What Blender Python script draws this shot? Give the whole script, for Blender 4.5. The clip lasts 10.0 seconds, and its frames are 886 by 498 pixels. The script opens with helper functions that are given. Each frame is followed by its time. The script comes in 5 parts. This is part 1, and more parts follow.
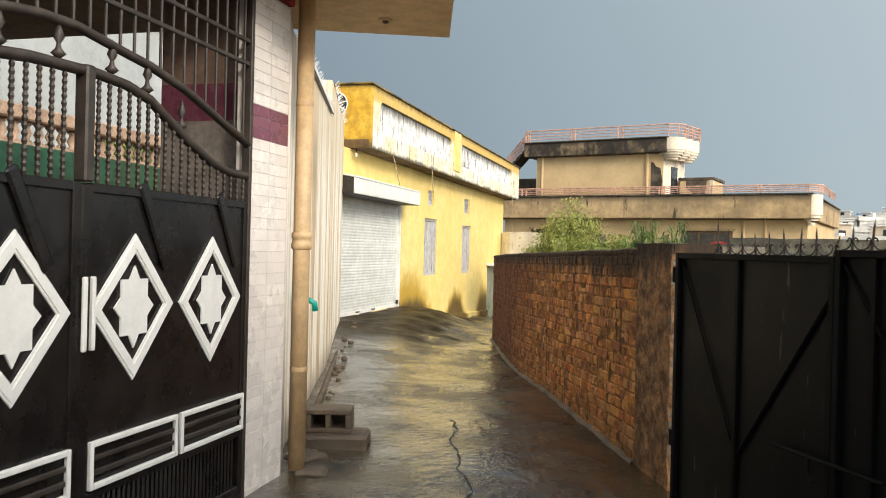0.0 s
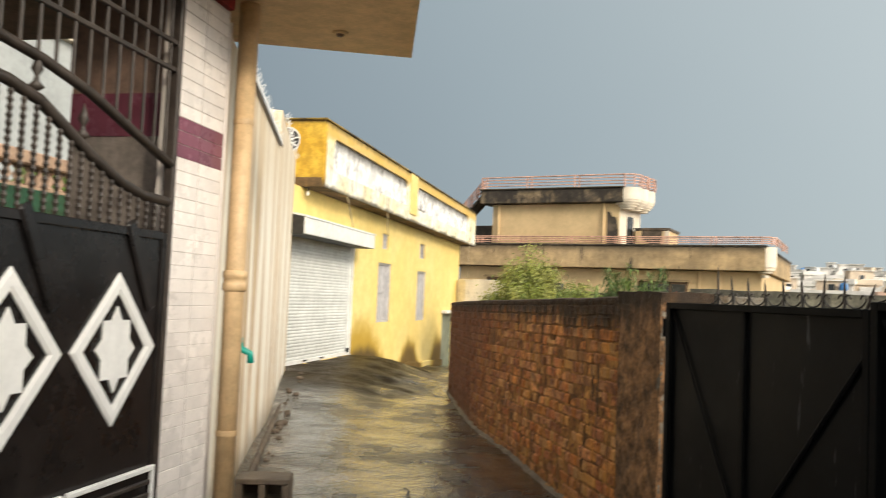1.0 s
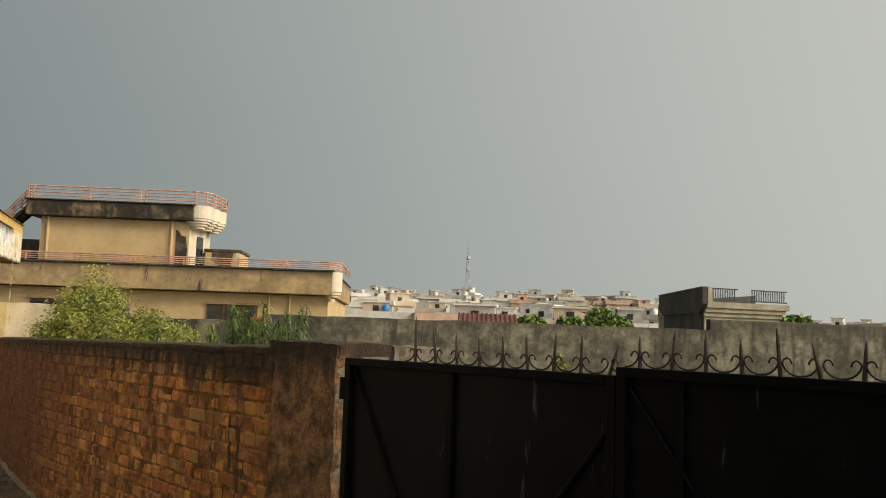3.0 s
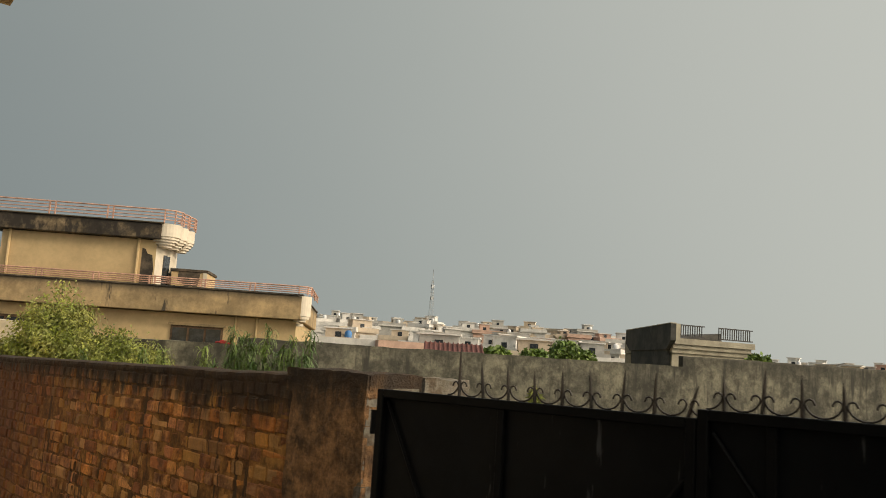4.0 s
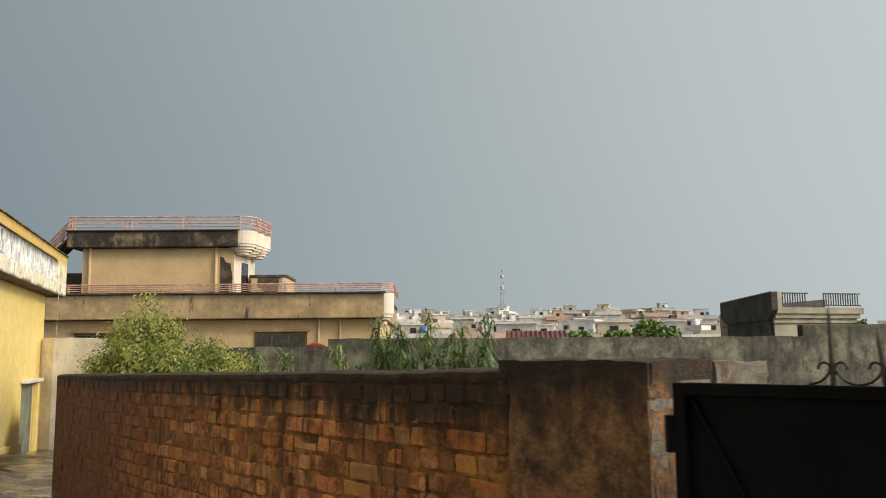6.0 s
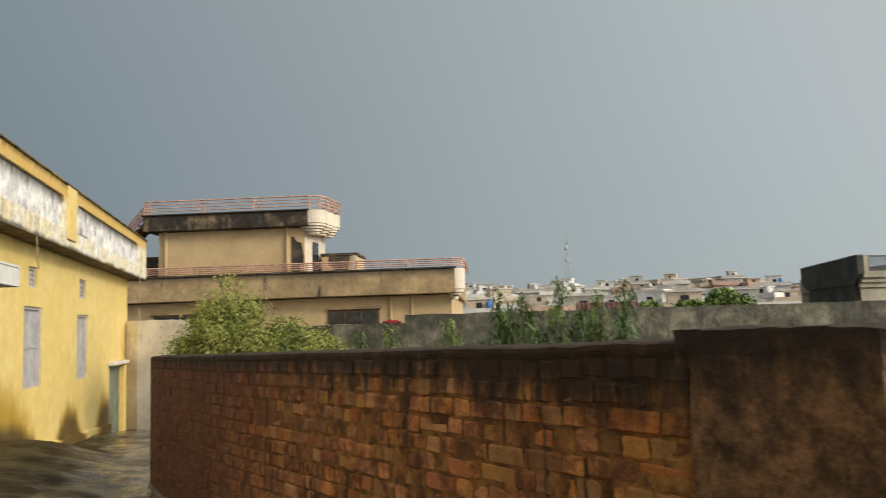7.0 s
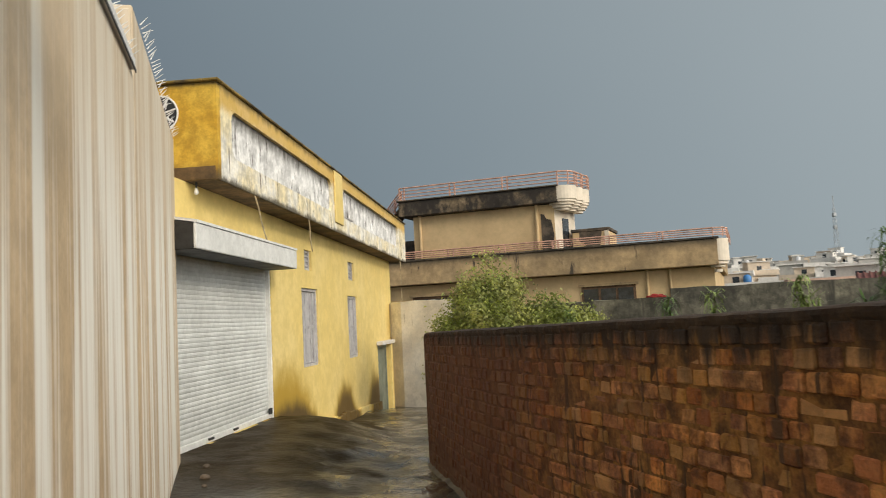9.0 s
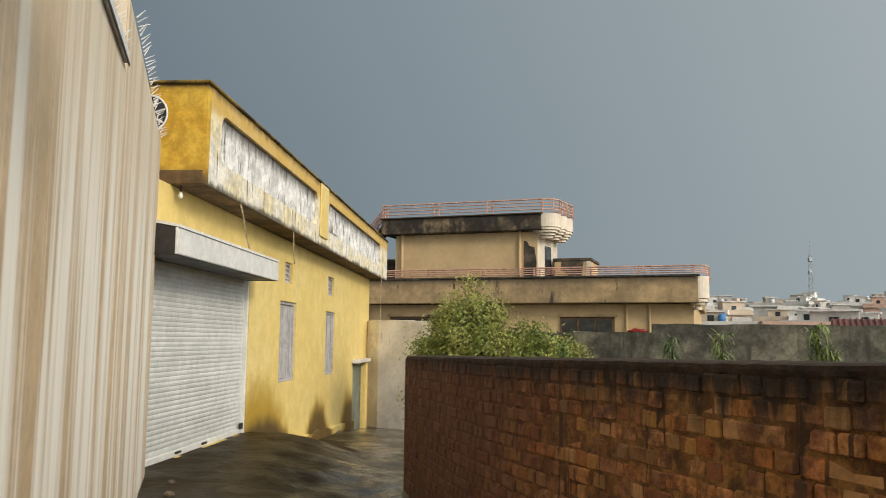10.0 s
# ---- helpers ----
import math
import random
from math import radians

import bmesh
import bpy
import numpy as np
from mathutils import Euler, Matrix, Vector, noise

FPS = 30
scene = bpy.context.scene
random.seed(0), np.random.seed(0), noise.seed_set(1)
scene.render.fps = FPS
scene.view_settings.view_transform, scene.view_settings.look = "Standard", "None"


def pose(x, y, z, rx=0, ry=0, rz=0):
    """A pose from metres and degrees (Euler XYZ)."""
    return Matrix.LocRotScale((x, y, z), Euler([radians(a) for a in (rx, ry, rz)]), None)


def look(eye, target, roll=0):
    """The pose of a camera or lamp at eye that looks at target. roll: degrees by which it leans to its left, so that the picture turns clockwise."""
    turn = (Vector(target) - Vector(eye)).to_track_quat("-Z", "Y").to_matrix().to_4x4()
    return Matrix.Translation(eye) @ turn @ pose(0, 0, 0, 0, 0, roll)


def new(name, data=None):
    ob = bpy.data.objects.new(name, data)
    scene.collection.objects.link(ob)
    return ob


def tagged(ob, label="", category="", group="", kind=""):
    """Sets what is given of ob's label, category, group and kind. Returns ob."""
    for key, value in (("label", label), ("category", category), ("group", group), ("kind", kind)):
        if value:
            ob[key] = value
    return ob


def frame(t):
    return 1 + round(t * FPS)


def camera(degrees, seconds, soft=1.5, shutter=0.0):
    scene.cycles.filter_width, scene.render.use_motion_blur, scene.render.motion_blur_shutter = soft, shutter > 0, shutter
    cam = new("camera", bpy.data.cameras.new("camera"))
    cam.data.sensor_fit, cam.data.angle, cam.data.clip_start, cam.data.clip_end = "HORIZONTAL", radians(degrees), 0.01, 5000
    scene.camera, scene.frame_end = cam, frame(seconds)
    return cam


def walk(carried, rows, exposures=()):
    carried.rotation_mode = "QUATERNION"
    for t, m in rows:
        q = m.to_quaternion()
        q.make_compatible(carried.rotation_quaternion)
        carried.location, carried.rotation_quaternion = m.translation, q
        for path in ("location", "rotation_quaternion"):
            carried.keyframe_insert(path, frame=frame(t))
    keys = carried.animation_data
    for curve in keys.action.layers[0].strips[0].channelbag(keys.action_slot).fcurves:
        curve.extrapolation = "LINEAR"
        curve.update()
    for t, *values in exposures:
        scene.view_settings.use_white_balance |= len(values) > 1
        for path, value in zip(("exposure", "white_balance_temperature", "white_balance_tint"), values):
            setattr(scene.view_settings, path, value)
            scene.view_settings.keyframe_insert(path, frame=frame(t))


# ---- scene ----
cam = camera(56.8, 10.0, soft=0.8, shutter=0.35)
PATH = [
    (0, (0.869, 0.152, 1.465), (0.34, 2.081, 1.462), 1.4),
    (0.5, (0.778, 0.505, 1.441), (0.236, 2.429, 1.513), 1.1),
    (1, (0.658, 0.833, 1.452), (0.236, 2.785, 1.567), 2.4),
    (1.5, (0.545, 1.121, 1.496), (0.502, 3.114, 1.657), 2.9),
    (2, (0.421, 1.443, 1.549), (0.65, 3.422, 1.723), 2.1),
    (2.5, (0.247, 1.672, 1.572), (0.672, 3.617, 1.759), 2.3),
    (3, (0.151, 1.796, 1.598), (0.768, 3.687, 1.801), 1.9),
    (4.5, (-0.195, 2.435, 1.585), (0.507, 4.283, 1.886), 3.4),
    (5, (-0.216, 2.831, 1.568), (0.447, 4.694, 1.865), 0.6),
    (5.5, (-0.239, 3.199, 1.557), (0.345, 5.091, 1.843), -0.0),
    (6.8, (-0.507, 3.835, 1.555), (-0.037, 5.769, 1.749), -2.1),
    (7, (-0.543, 3.887, 1.554), (-0.142, 5.837, 1.749), -1.8),
    (7.5, (-0.655, 4.067, 1.541), (-0.408, 6.041, 1.746), -1.8),
    (8, (-0.757, 4.218, 1.53), (-0.611, 6.205, 1.704), -3.0),
    (8.5, (-0.766, 4.459, 1.508), (-0.728, 6.453, 1.668), -3.0),
    (9, (-0.83, 4.682, 1.493), (-1.015, 6.666, 1.664), -2.9),
    (9.5, (-0.922, 4.83, 1.519), (-1.124, 6.808, 1.737), -1.3),
    (10, (-0.956, 4.893, 1.53), (-1.088, 6.876, 1.75), 0.6),
]
EXPOSURES = [(0.0, 0.72, 6150, 10), (1.0, 0.72, 6400, 10), (1.6, 0.68, 6700, 10), (2.4, 0.39, 7000, 10), (3.2, 0.16, 7100, 10), (4.5, 0.14, 7150, 10), (5.0, 0.26, 6850, 10),
             (5.5, 0.34, 6500, 10), (7.0, 0.18, 6350, 10), (8.0, 0.12, 6300, 10), (9.0, 0.06, 6200, 10), (9.5, 0.0, 6200, 10), (10.0, 0.03, 6200, 10)]
walk(cam, [(t, look(eye, target, roll)) for t, eye, target, roll in PATH], EXPOSURES)

# ---- light ----
SUN_TO = Vector((0.77, -0.63, 0.47)).normalized()
world = bpy.data.worlds.new("storm_sky")
scene.world = world
world.use_nodes = True
wn, wl = world.node_tree.nodes, world.node_tree.links
wn.clear()


def wnode(kind, **vals):
    n = wn.new(kind)
    for k, v in vals.items():
        n.inputs[k].default_value = v
    return n


w_out = wn.new("ShaderNodeOutputWorld")
w_bg = wn.new("ShaderNodeBackground")
w_sky = wn.new("ShaderNodeTexSky")
w_sky.sky_type = "NISHITA"
w_sky.sun_disc = False
w_sky.sun_elevation = math.asin(SUN_TO.z)
w_sky.sun_rotation = math.atan2(SUN_TO.x, SUN_TO.y)
w_geo = wn.new("ShaderNodeTexCoord")
# the cloud cover grows lighter towards the sun's side and with height
w_dot = wn.new("ShaderNodeVectorMath")
w_dot.operation = "DOT_PRODUCT"
w_dot.inputs[1].default_value = (0.75, -0.10, 0.35)
w_noise = wnode("ShaderNodeTexNoise", Scale=2.2, Detail=3.0, Roughness=0.5)
w_add = wn.new("ShaderNodeMath")
w_add.operation = "MULTIPLY_ADD"
w_add.inputs[1].default_value = 0.08
w_ramp = wn.new("ShaderNodeValToRGB")
w_rng = wn.new("ShaderNodeMapRange")
w_rng.inputs["From Min"].default_value, w_rng.inputs["From Max"].default_value = -0.40, 1.05
w_ramp.color_ramp.elements[0].position, w_ramp.color_ramp.elements[0].color = 0.0, (0.119, 0.147, 0.165, 1)
w_ramp.color_ramp.elements[1].position, w_ramp.color_ramp.elements[1].color = 1.0, (0.62, 0.65, 0.62, 1)
for w_p, w_c in ((0.22, (0.199, 0.236, 0.250)), (0.48, (0.309, 0.346, 0.350)), (0.70, (0.427, 0.46, 0.454))):
    w_ramp.color_ramp.elements.new(w_p).color = (*w_c, 1)
w_mix = wn.new("ShaderNodeMix")
w_mix.data_type = "RGBA"
w_mix.inputs["Factor"].default_value = 0.96
w_dim = wn.new("ShaderNodeMix")
w_dim.data_type, w_dim.blend_type = "RGBA", "MULTIPLY"
w_dim.inputs["Factor"].default_value = 1.0
w_dim.inputs["B"].default_value = (0.08, 0.08, 0.08, 1)
wl.new(w_geo.outputs["Generated"], w_dot.inputs[0])
wl.new(w_geo.outputs["Generated"], w_noise.inputs["Vector"])
wl.new(w_noise.outputs["Fac"], w_add.inputs[0])
wl.new(w_dot.outputs["Value"], w_add.inputs[2])
wl.new(w_add.outputs[0], w_rng.inputs["Value"])
wl.new(w_rng.outputs["Result"], w_ramp.inputs["Fac"])
wl.new(w_sky.outputs["Color"], w_dim.inputs["A"])
wl.new(w_dim.outputs["Result"], w_mix.inputs["A"])
wl.new(w_ramp.outputs["Color"], w_mix.inputs["B"])
# thin bright cloud round the hidden low sun
w_sd = wn.new("ShaderNodeVectorMath")
w_sd.operation = "DOT_PRODUCT"
w_sd.inputs[1].default_value = SUN_TO
w_sr = wn.new("ShaderNodeMapRange")
w_sr.interpolation_type = "SMOOTHSTEP"
w_sr.inputs["From Min"].default_value, w_sr.inputs["From Max"].default_value = 0.42, 1.0
w_glow = wn.new("ShaderNodeMix")
w_glow.data_type = "RGBA"
w_glow.inputs["B"].default_value = (2.1, 1.98, 1.78, 1)
wl.new(w_geo.outputs["Generated"], w_sd.inputs[0])
wl.new(w_sd.outputs["Value"], w_sr.inputs["Value"])
wl.new(w_sr.outputs["Result"], w_glow.inputs["Factor"])
wl.new(w_mix.outputs["Result"], w_glow.inputs["A"])
wl.new(w_glow.outputs["Result"], w_bg.inputs["Color"])
w_bg.inputs["Strength"].default_value = 1.06
wl.new(w_bg.outputs[0], w_out.inputs["Surface"])

sun_data = bpy.data.lights.new("sun", "SUN")
sun_data.energy, sun_data.angle, sun_data.color = 1.5, radians(11), (1.0, 0.87, 0.68)
sun = new("sun", sun_data)
sun.matrix_world = look(SUN_TO * 60, (0, 0, 0))


# ---- materials ----
def mat(name, c1, c2, scale=2.0, fine=45.0, rough=0.8, rvar=0.1, bump=0.25, metal=0.0, streak=None, stains=(), vary=0.0, spec=0.5, finemix=0.35, bumpdist=0.01, tones=(), blots=()):
    """c1, c2: the two base colours; streak: colour, share, width (runs down the face); stains, for dirt and also
    painted shade: colour, low z, high z, raggedness, amount.
    """
    m = bpy.data.materials.new(name)
    m.use_nodes = True
    nt = m.node_tree
    nodes, links = nt.nodes, nt.links
    bsdf = nodes["Principled BSDF"]
    geo = nodes.new("ShaderNodeNewGeometry")

    def noise_at(sc, detail=4.0, stretch=None, rough_=0.6):
        n = nodes.new("ShaderNodeTexNoise")
        n.inputs["Scale"].default_value, n.inputs["Detail"].default_value, n.inputs["Roughness"].default_value = sc, detail, rough_
        if stretch:
            mp = nodes.new("ShaderNodeMapping")
            mp.inputs["Scale"].default_value = stretch
            links.new(geo.outputs["Position"], mp.inputs["Vector"])
            links.new(mp.outputs[0], n.inputs["Vector"])
        else:
            links.new(geo.outputs["Position"], n.inputs["Vector"])
        return n.outputs["Fac"]

    def ranged(sock, a, b, lo=0.0, hi=1.0):
        r = nodes.new("ShaderNodeMapRange")
        r.interpolation_type = "SMOOTHSTEP"
        r.inputs["From Min"].default_value, r.inputs["From Max"].default_value = a, b
        r.inputs["To Min"].default_value, r.inputs["To Max"].default_value = lo, hi
        links.new(sock, r.inputs["Value"])
        return r.outputs["Result"]

    def maths(op, a, b):
        n = nodes.new("ShaderNodeMath")
        n.operation = op
        for i, v in enumerate((a, b)):
            if isinstance(v, (int, float)):
                n.inputs[i].default_value = v
            else:
                links.new(v, n.inputs[i])
        return n.outputs[0]

    def blend(fac, a, b, mode="MIX"):
        n = nodes.new("ShaderNodeMix")
        n.data_type, n.blend_type = "RGBA", mode
        if isinstance(fac, (int, float)):
            n.inputs["Factor"].default_value = fac
        else:
            links.new(fac, n.inputs["Factor"])
        for key, v in (("A", a), ("B", b)):
            if isinstance(v, tuple):
                n.inputs[key].default_value = (*v, 1)
            else:
                links.new(v, n.inputs[key])
        return n.outputs["Result"]

    big = noise_at(scale, 8.0, None, 0.68)
    small = noise_at(fine, 6.0)
    col = blend(ranged(big, 0.40, 0.60), c1, c2)
    mid = noise_at(fine * 0.2, 8.0, None, 0.72)
    grey = maths("MULTIPLY", ranged(mid, 0.36, 0.64, 1.0 - finemix, 1.0 + finemix * 0.5), ranged(small, 0.25, 0.75, 1.0 - finemix * 0.4, 1.0 + finemix * 0.25))
    comb = nodes.new("ShaderNodeCombineColor")
    for i in range(3):
        links.new(grey, comb.inputs[i])
    col = blend(1.0, col, comb.outputs[0], "MULTIPLY")
    if vary:
        info = nodes.new("ShaderNodeObjectInfo")
        isl = geo.outputs["Random Per Island"]
        v = maths("ADD", info.outputs["Random"], isl)
        v = maths("FRACT", v, 0)
        hsv = nodes.new("ShaderNodeHueSaturation")
        links.new(ranged(v, 0.0, 1.0, 1.0 - vary, 1.0 + vary), hsv.inputs["Value"])
        links.new(ranged(maths("FRACT", maths("MULTIPLY", v, 7.3), 0), 0, 1, 1.0 - vary * 0.3, 1.0 + vary * 0.2), hsv.inputs["Saturation"])
        links.new(ranged(maths("FRACT", maths("MULTIPLY", v, 3.7), 0), 0, 1, 0.5 - 0.012 * vary, 0.5 + 0.012 * vary), hsv.inputs["Hue"])
        for k, (tone, share) in enumerate(tones):
            pick = maths("FRACT", maths("MULTIPLY", v, 5.9 + 2.7 * k), 0)
            col = blend(ranged(maths("ADD", pick, maths("MULTIPLY", maths("SUBTRACT", mid, 0.5), 0.9)), 1.0 - share - 0.06, 1.0 - share + 0.06, 0.0, 0.6), col, tone)
        links.new(col, hsv.inputs["Color"])
        col = hsv.outputs["Color"]
    if streak:
        sc, share, width, *rise = streak
        tall = rise[0] if rise else 0.35
        soft_edge = rise[1] if len(rise) > 1 else 0.0
        st = noise_at(1.0, 5.0, (width, width, tall), 0.65)
        st2 = noise_at(1.0, 3.0, (width * 3, width * 3, tall * 2.3), 0.6)
        mask = ranged(maths("ADD", maths("MULTIPLY", st, 0.6), maths("MULTIPLY", st2, 0.4)), 0.62 - share * 0.24 - soft_edge, 0.675 - share * 0.22 + soft_edge)
        col = blend(mask, col, sc)
    pos = nodes.new("ShaderNodeSeparateXYZ")
    links.new(geo.outputs["Position"], pos.inputs[0])
    for sc, zlo, zhi, rag, amount, *tilt in stains:
        wide = tilt[2] if len(tilt) > 2 else 2.2
        n1 = noise_at(1.0, 4.0, (wide, wide, 0.5), 0.6)
        n2 = noise_at(9.0, 8.0, None, 0.75)
        soft_part = 0.8 if len(tilt) > 2 else 0.6
        zz = maths("ADD", pos.outputs["Z"], maths("MULTIPLY", maths("SUBTRACT", maths("ADD", maths("MULTIPLY", n1, soft_part), maths("MULTIPLY", n2, 1.0 - soft_part)), 0.5), rag * 4))
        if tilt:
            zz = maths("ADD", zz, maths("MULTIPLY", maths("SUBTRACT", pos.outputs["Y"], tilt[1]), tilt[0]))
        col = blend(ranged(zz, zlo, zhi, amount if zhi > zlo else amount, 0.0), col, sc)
    # damp blots that climb from the foot of a wall: colour, place along it, half width, height
    for sc, yc, half, high in blots:
        rise = maths("DIVIDE", maths("ADD", maths("ADD", pos.outputs["Z"], 0.04), maths("MULTIPLY", maths("SUBTRACT", pos.outputs["Y"], 16.0), 0.055)), high)
        off = maths("DIVIDE", maths("SUBTRACT", pos.outputs["Y"], yc), half)
        rag = maths("MULTIPLY", maths("SUBTRACT", maths("ADD", maths("MULTIPLY", noise_at(1.0, 5.0, (1.8, 1.8, 1.4), 0.6), 0.7), maths("MULTIPLY", mid, 0.3)), 0.5), 0.9)
        col = blend(ranged(maths("ADD", maths("ADD", rise, maths("MULTIPLY", off, off)), rag), 0.62, 1.2, 0.93, 0.0), col, sc)
    links.new(col, bsdf.inputs["Base Color"])
    links.new(ranged(big, 0.3, 0.7, max(0.02, rough - rvar), min(1.0, rough + rvar)), bsdf.inputs["Roughness"])
    bsdf.inputs["Metallic"].default_value = metal
    bsdf.inputs["Specular IOR Level"].default_value = spec
    if bump:
        b = nodes.new("ShaderNodeBump")
        b.inputs["Strength"].default_value, b.inputs["Distance"].default_value = bump, bumpdist
        links.new(maths("ADD", maths("MULTIPLY", small, 0.5), mid), b.inputs["Height"])
        links.new(b.outputs[0], bsdf.inputs["Normal"])
    return m


M = {}
M["yellow"] = mat("yellow_paint", (0.76, 0.575, 0.19), (0.78, 0.61, 0.24), 0.5, 20, 0.75, 0.1, 0.15,
                  blots=(((0.42, 0.26, 0.02), 16.7, 1.9, 1.0), ((0.075, 0.046, 0.014), 16.9, 1.7, 0.50), ((0.40, 0.25, 0.03), 20.6, 1.15, 0.72), ((0.11, 0.066, 0.016), 20.6, 1.0, 0.56), ((0.40, 0.25, 0.03), 23.8, 1.15, 0.85), ((0.11, 0.066, 0.016), 23.9, 1.0, 0.68)), finemix=0.08)
M["yellow_deep"] = mat("deep_yellow_paint", (0.62, 0.35, 0.02), (0.66, 0.42, 0.05), 1.5, 30, 0.7, 0.1, 0.2,
                       stains=(((0.04, 0.03, 0.015), 4.20, 4.12, 0.04, 0.9), ((0.06, 0.04, 0.02), 3.13, 3.32, 0.09, 0.9)), finemix=0.25)
M["parapet"] = mat("weathered_parapet", (0.80, 0.70, 0.45), (0.85, 0.82, 0.74), 1.2, 25, 0.8, 0.1, 0.4, streak=((0.12, 0.085, 0.04), 0.20, 6.0, 0.7),
                   stains=(((0.60, 0.37, 0.05), 4.02, 3.84, 0.07, 0.85), ((0.10, 0.075, 0.03), 4.20, 4.08, 0.07, 0.7, 0, 0, 6.0), ((0.05, 0.038, 0.02), 3.12, 3.20, 0.08, 0.9)), finemix=0.3)
M["lime"] = mat("flaking_limewash", (0.88, 0.87, 0.85), (0.78, 0.77, 0.75), 3.5, 22, 0.85, 0.1, 0.5, streak=((0.10, 0.085, 0.07), 0.32, 6.5, 1.7, 0.02),
                 stains=(((0.06, 0.052, 0.042), 3.97, 3.74, 0.09, 0.85, 0, 0, 7.0),), finemix=0.35)
M["coping"] = mat("stained_yellow_coping", (0.36, 0.24, 0.05), (0.05, 0.038, 0.022), 2.5, 25, 0.85, 0.05, 0.4, finemix=0.5)
# brown darkened against bounce light: the underside's shade is put into its colour
M["soffit"] = mat("shade_brown_soffit", (0.17, 0.10, 0.038), (0.075, 0.048, 0.022), 1.2, 20, 0.85, 0.05, 0.3)
M["beige_wall"] = mat("streaked_beige_wall", (0.66, 0.50, 0.31), (0.54, 0.40, 0.24), 0.7, 30, 0.8, 0.1, 0.3, streak=((0.88, 0.84, 0.74), 0.68, 3.0, 0.10, 0.03),
                       stains=(((0.64, 0.53, 0.38), 2.9, 1.9, 0.35, 0.6, 0, 0, 5.0), ((0.20, 0.16, 0.11), 0.0, 0.35, 0.15, 0.7),), finemix=0.12)
M["ochre"] = mat("ochre_canopy_paint", (0.70, 0.48, 0.24), (0.74, 0.52, 0.27), 1.5, 35, 0.7, 0.1, 0.2, finemix=0.15)
M["pipe"] = mat("cream_pipe", (0.55, 0.37, 0.19), (0.60, 0.42, 0.23), 2.5, 60, 0.45, 0.1, 0.05, finemix=0.15)
M["tile_white"] = mat("cream_glazed_tile", (0.80, 0.74, 0.69), (0.76, 0.70, 0.65), 3.0, 60, 0.3, 0.1, 0.05, vary=0.06, finemix=0.08)
M["tile_plum"] = mat("plum_glazed_tile", (0.20, 0.055, 0.085), (0.17, 0.05, 0.075), 3.0, 60, 0.3, 0.1, 0.05, vary=0.1, finemix=0.1)
M["grout"] = mat("tile_grout", (0.68, 0.62, 0.57), (0.62, 0.56, 0.52), 3.0, 60, 0.9, 0.05, 0.2, finemix=0.1)
M["black_metal"] = mat("black_gate_enamel", (0.010, 0.009, 0.009), (0.016, 0.013, 0.012), 2.5, 45, 0.30, 0.10, 0.08, spec=0.4)
M["gate_dull"] = mat("dull_black_sheet", (0.003, 0.0034, 0.0038), (0.005, 0.0055, 0.006), 1.2, 30, 0.5, 0.15, 0.1, streak=((0.06, 0.06, 0.06), 0.02, 14.0, 2.2), spec=0.14)
M["gate_frame"] = mat("black_angle_iron", (0.0035, 0.0035, 0.0035), (0.005, 0.005, 0.005), 2.0, 30, 0.55, 0.1, 0.1, spec=0.12)
M["bar_metal"] = mat("brown_black_iron", (0.035, 0.026, 0.020), (0.05, 0.038, 0.03), 4, 60, 0.5, 0.1, 0.1)
M["white_enamel"] = mat("white_enamel", (0.80, 0.79, 0.76), (0.76, 0.75, 0.72), 3, 50, 0.4, 0.1, 0.05, finemix=0.06)
M["shutter"] = mat("grey_shutter_steel", (0.60, 0.61, 0.58), (0.66, 0.67, 0.64), 1.2, 40, 0.5, 0.1, 0.05, stains=(((0.30, 0.17, 0.09), 2.40, 2.15, 0.08, 0.5),), finemix=0.12, vary=0.05)
M["shutter_box"] = mat("pale_grey_sheet", (0.76, 0.76, 0.73), (0.70, 0.70, 0.67), 1.5, 40, 0.5, 0.1, 0.08, finemix=0.12)
M["dark"] = mat("dark_painted_steel", (0.02, 0.02, 0.02), (0.03, 0.028, 0.025), 3, 40, 0.6, 0.1, 0.1)
M["window_grey"] = mat("grey_window_board", (0.42, 0.41, 0.42), (0.50, 0.48, 0.48), 2.0, 40, 0.5, 0.1, 0.1, streak=((0.30, 0.28, 0.28), 0.3, 8.0), finemix=0.15)
M["door_green"] = mat("grey_green_door_paint", (0.22, 0.25, 0.20), (0.17, 0.19, 0.15), 2.0, 40, 0.6, 0.1, 0.1)
# first tilted entry: redder far bricks, with that stretch's shade put into the colour
M["brick"] = mat("old_red_brick", (0.46, 0.160, 0.046), (0.54, 0.235, 0.066), 4.0, 40, 0.85, 0.08, 1.0, vary=0.20, bumpdist=0.022,
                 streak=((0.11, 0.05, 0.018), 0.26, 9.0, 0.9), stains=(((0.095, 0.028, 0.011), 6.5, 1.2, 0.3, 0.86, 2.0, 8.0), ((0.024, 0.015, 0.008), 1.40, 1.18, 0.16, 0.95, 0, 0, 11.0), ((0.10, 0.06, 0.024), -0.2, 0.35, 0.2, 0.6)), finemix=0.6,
                 tones=(((0.52, 0.28, 0.075), 0.28), ((0.18, 0.105, 0.045), 0.05), ((0.37, 0.10, 0.026), 0.12)))
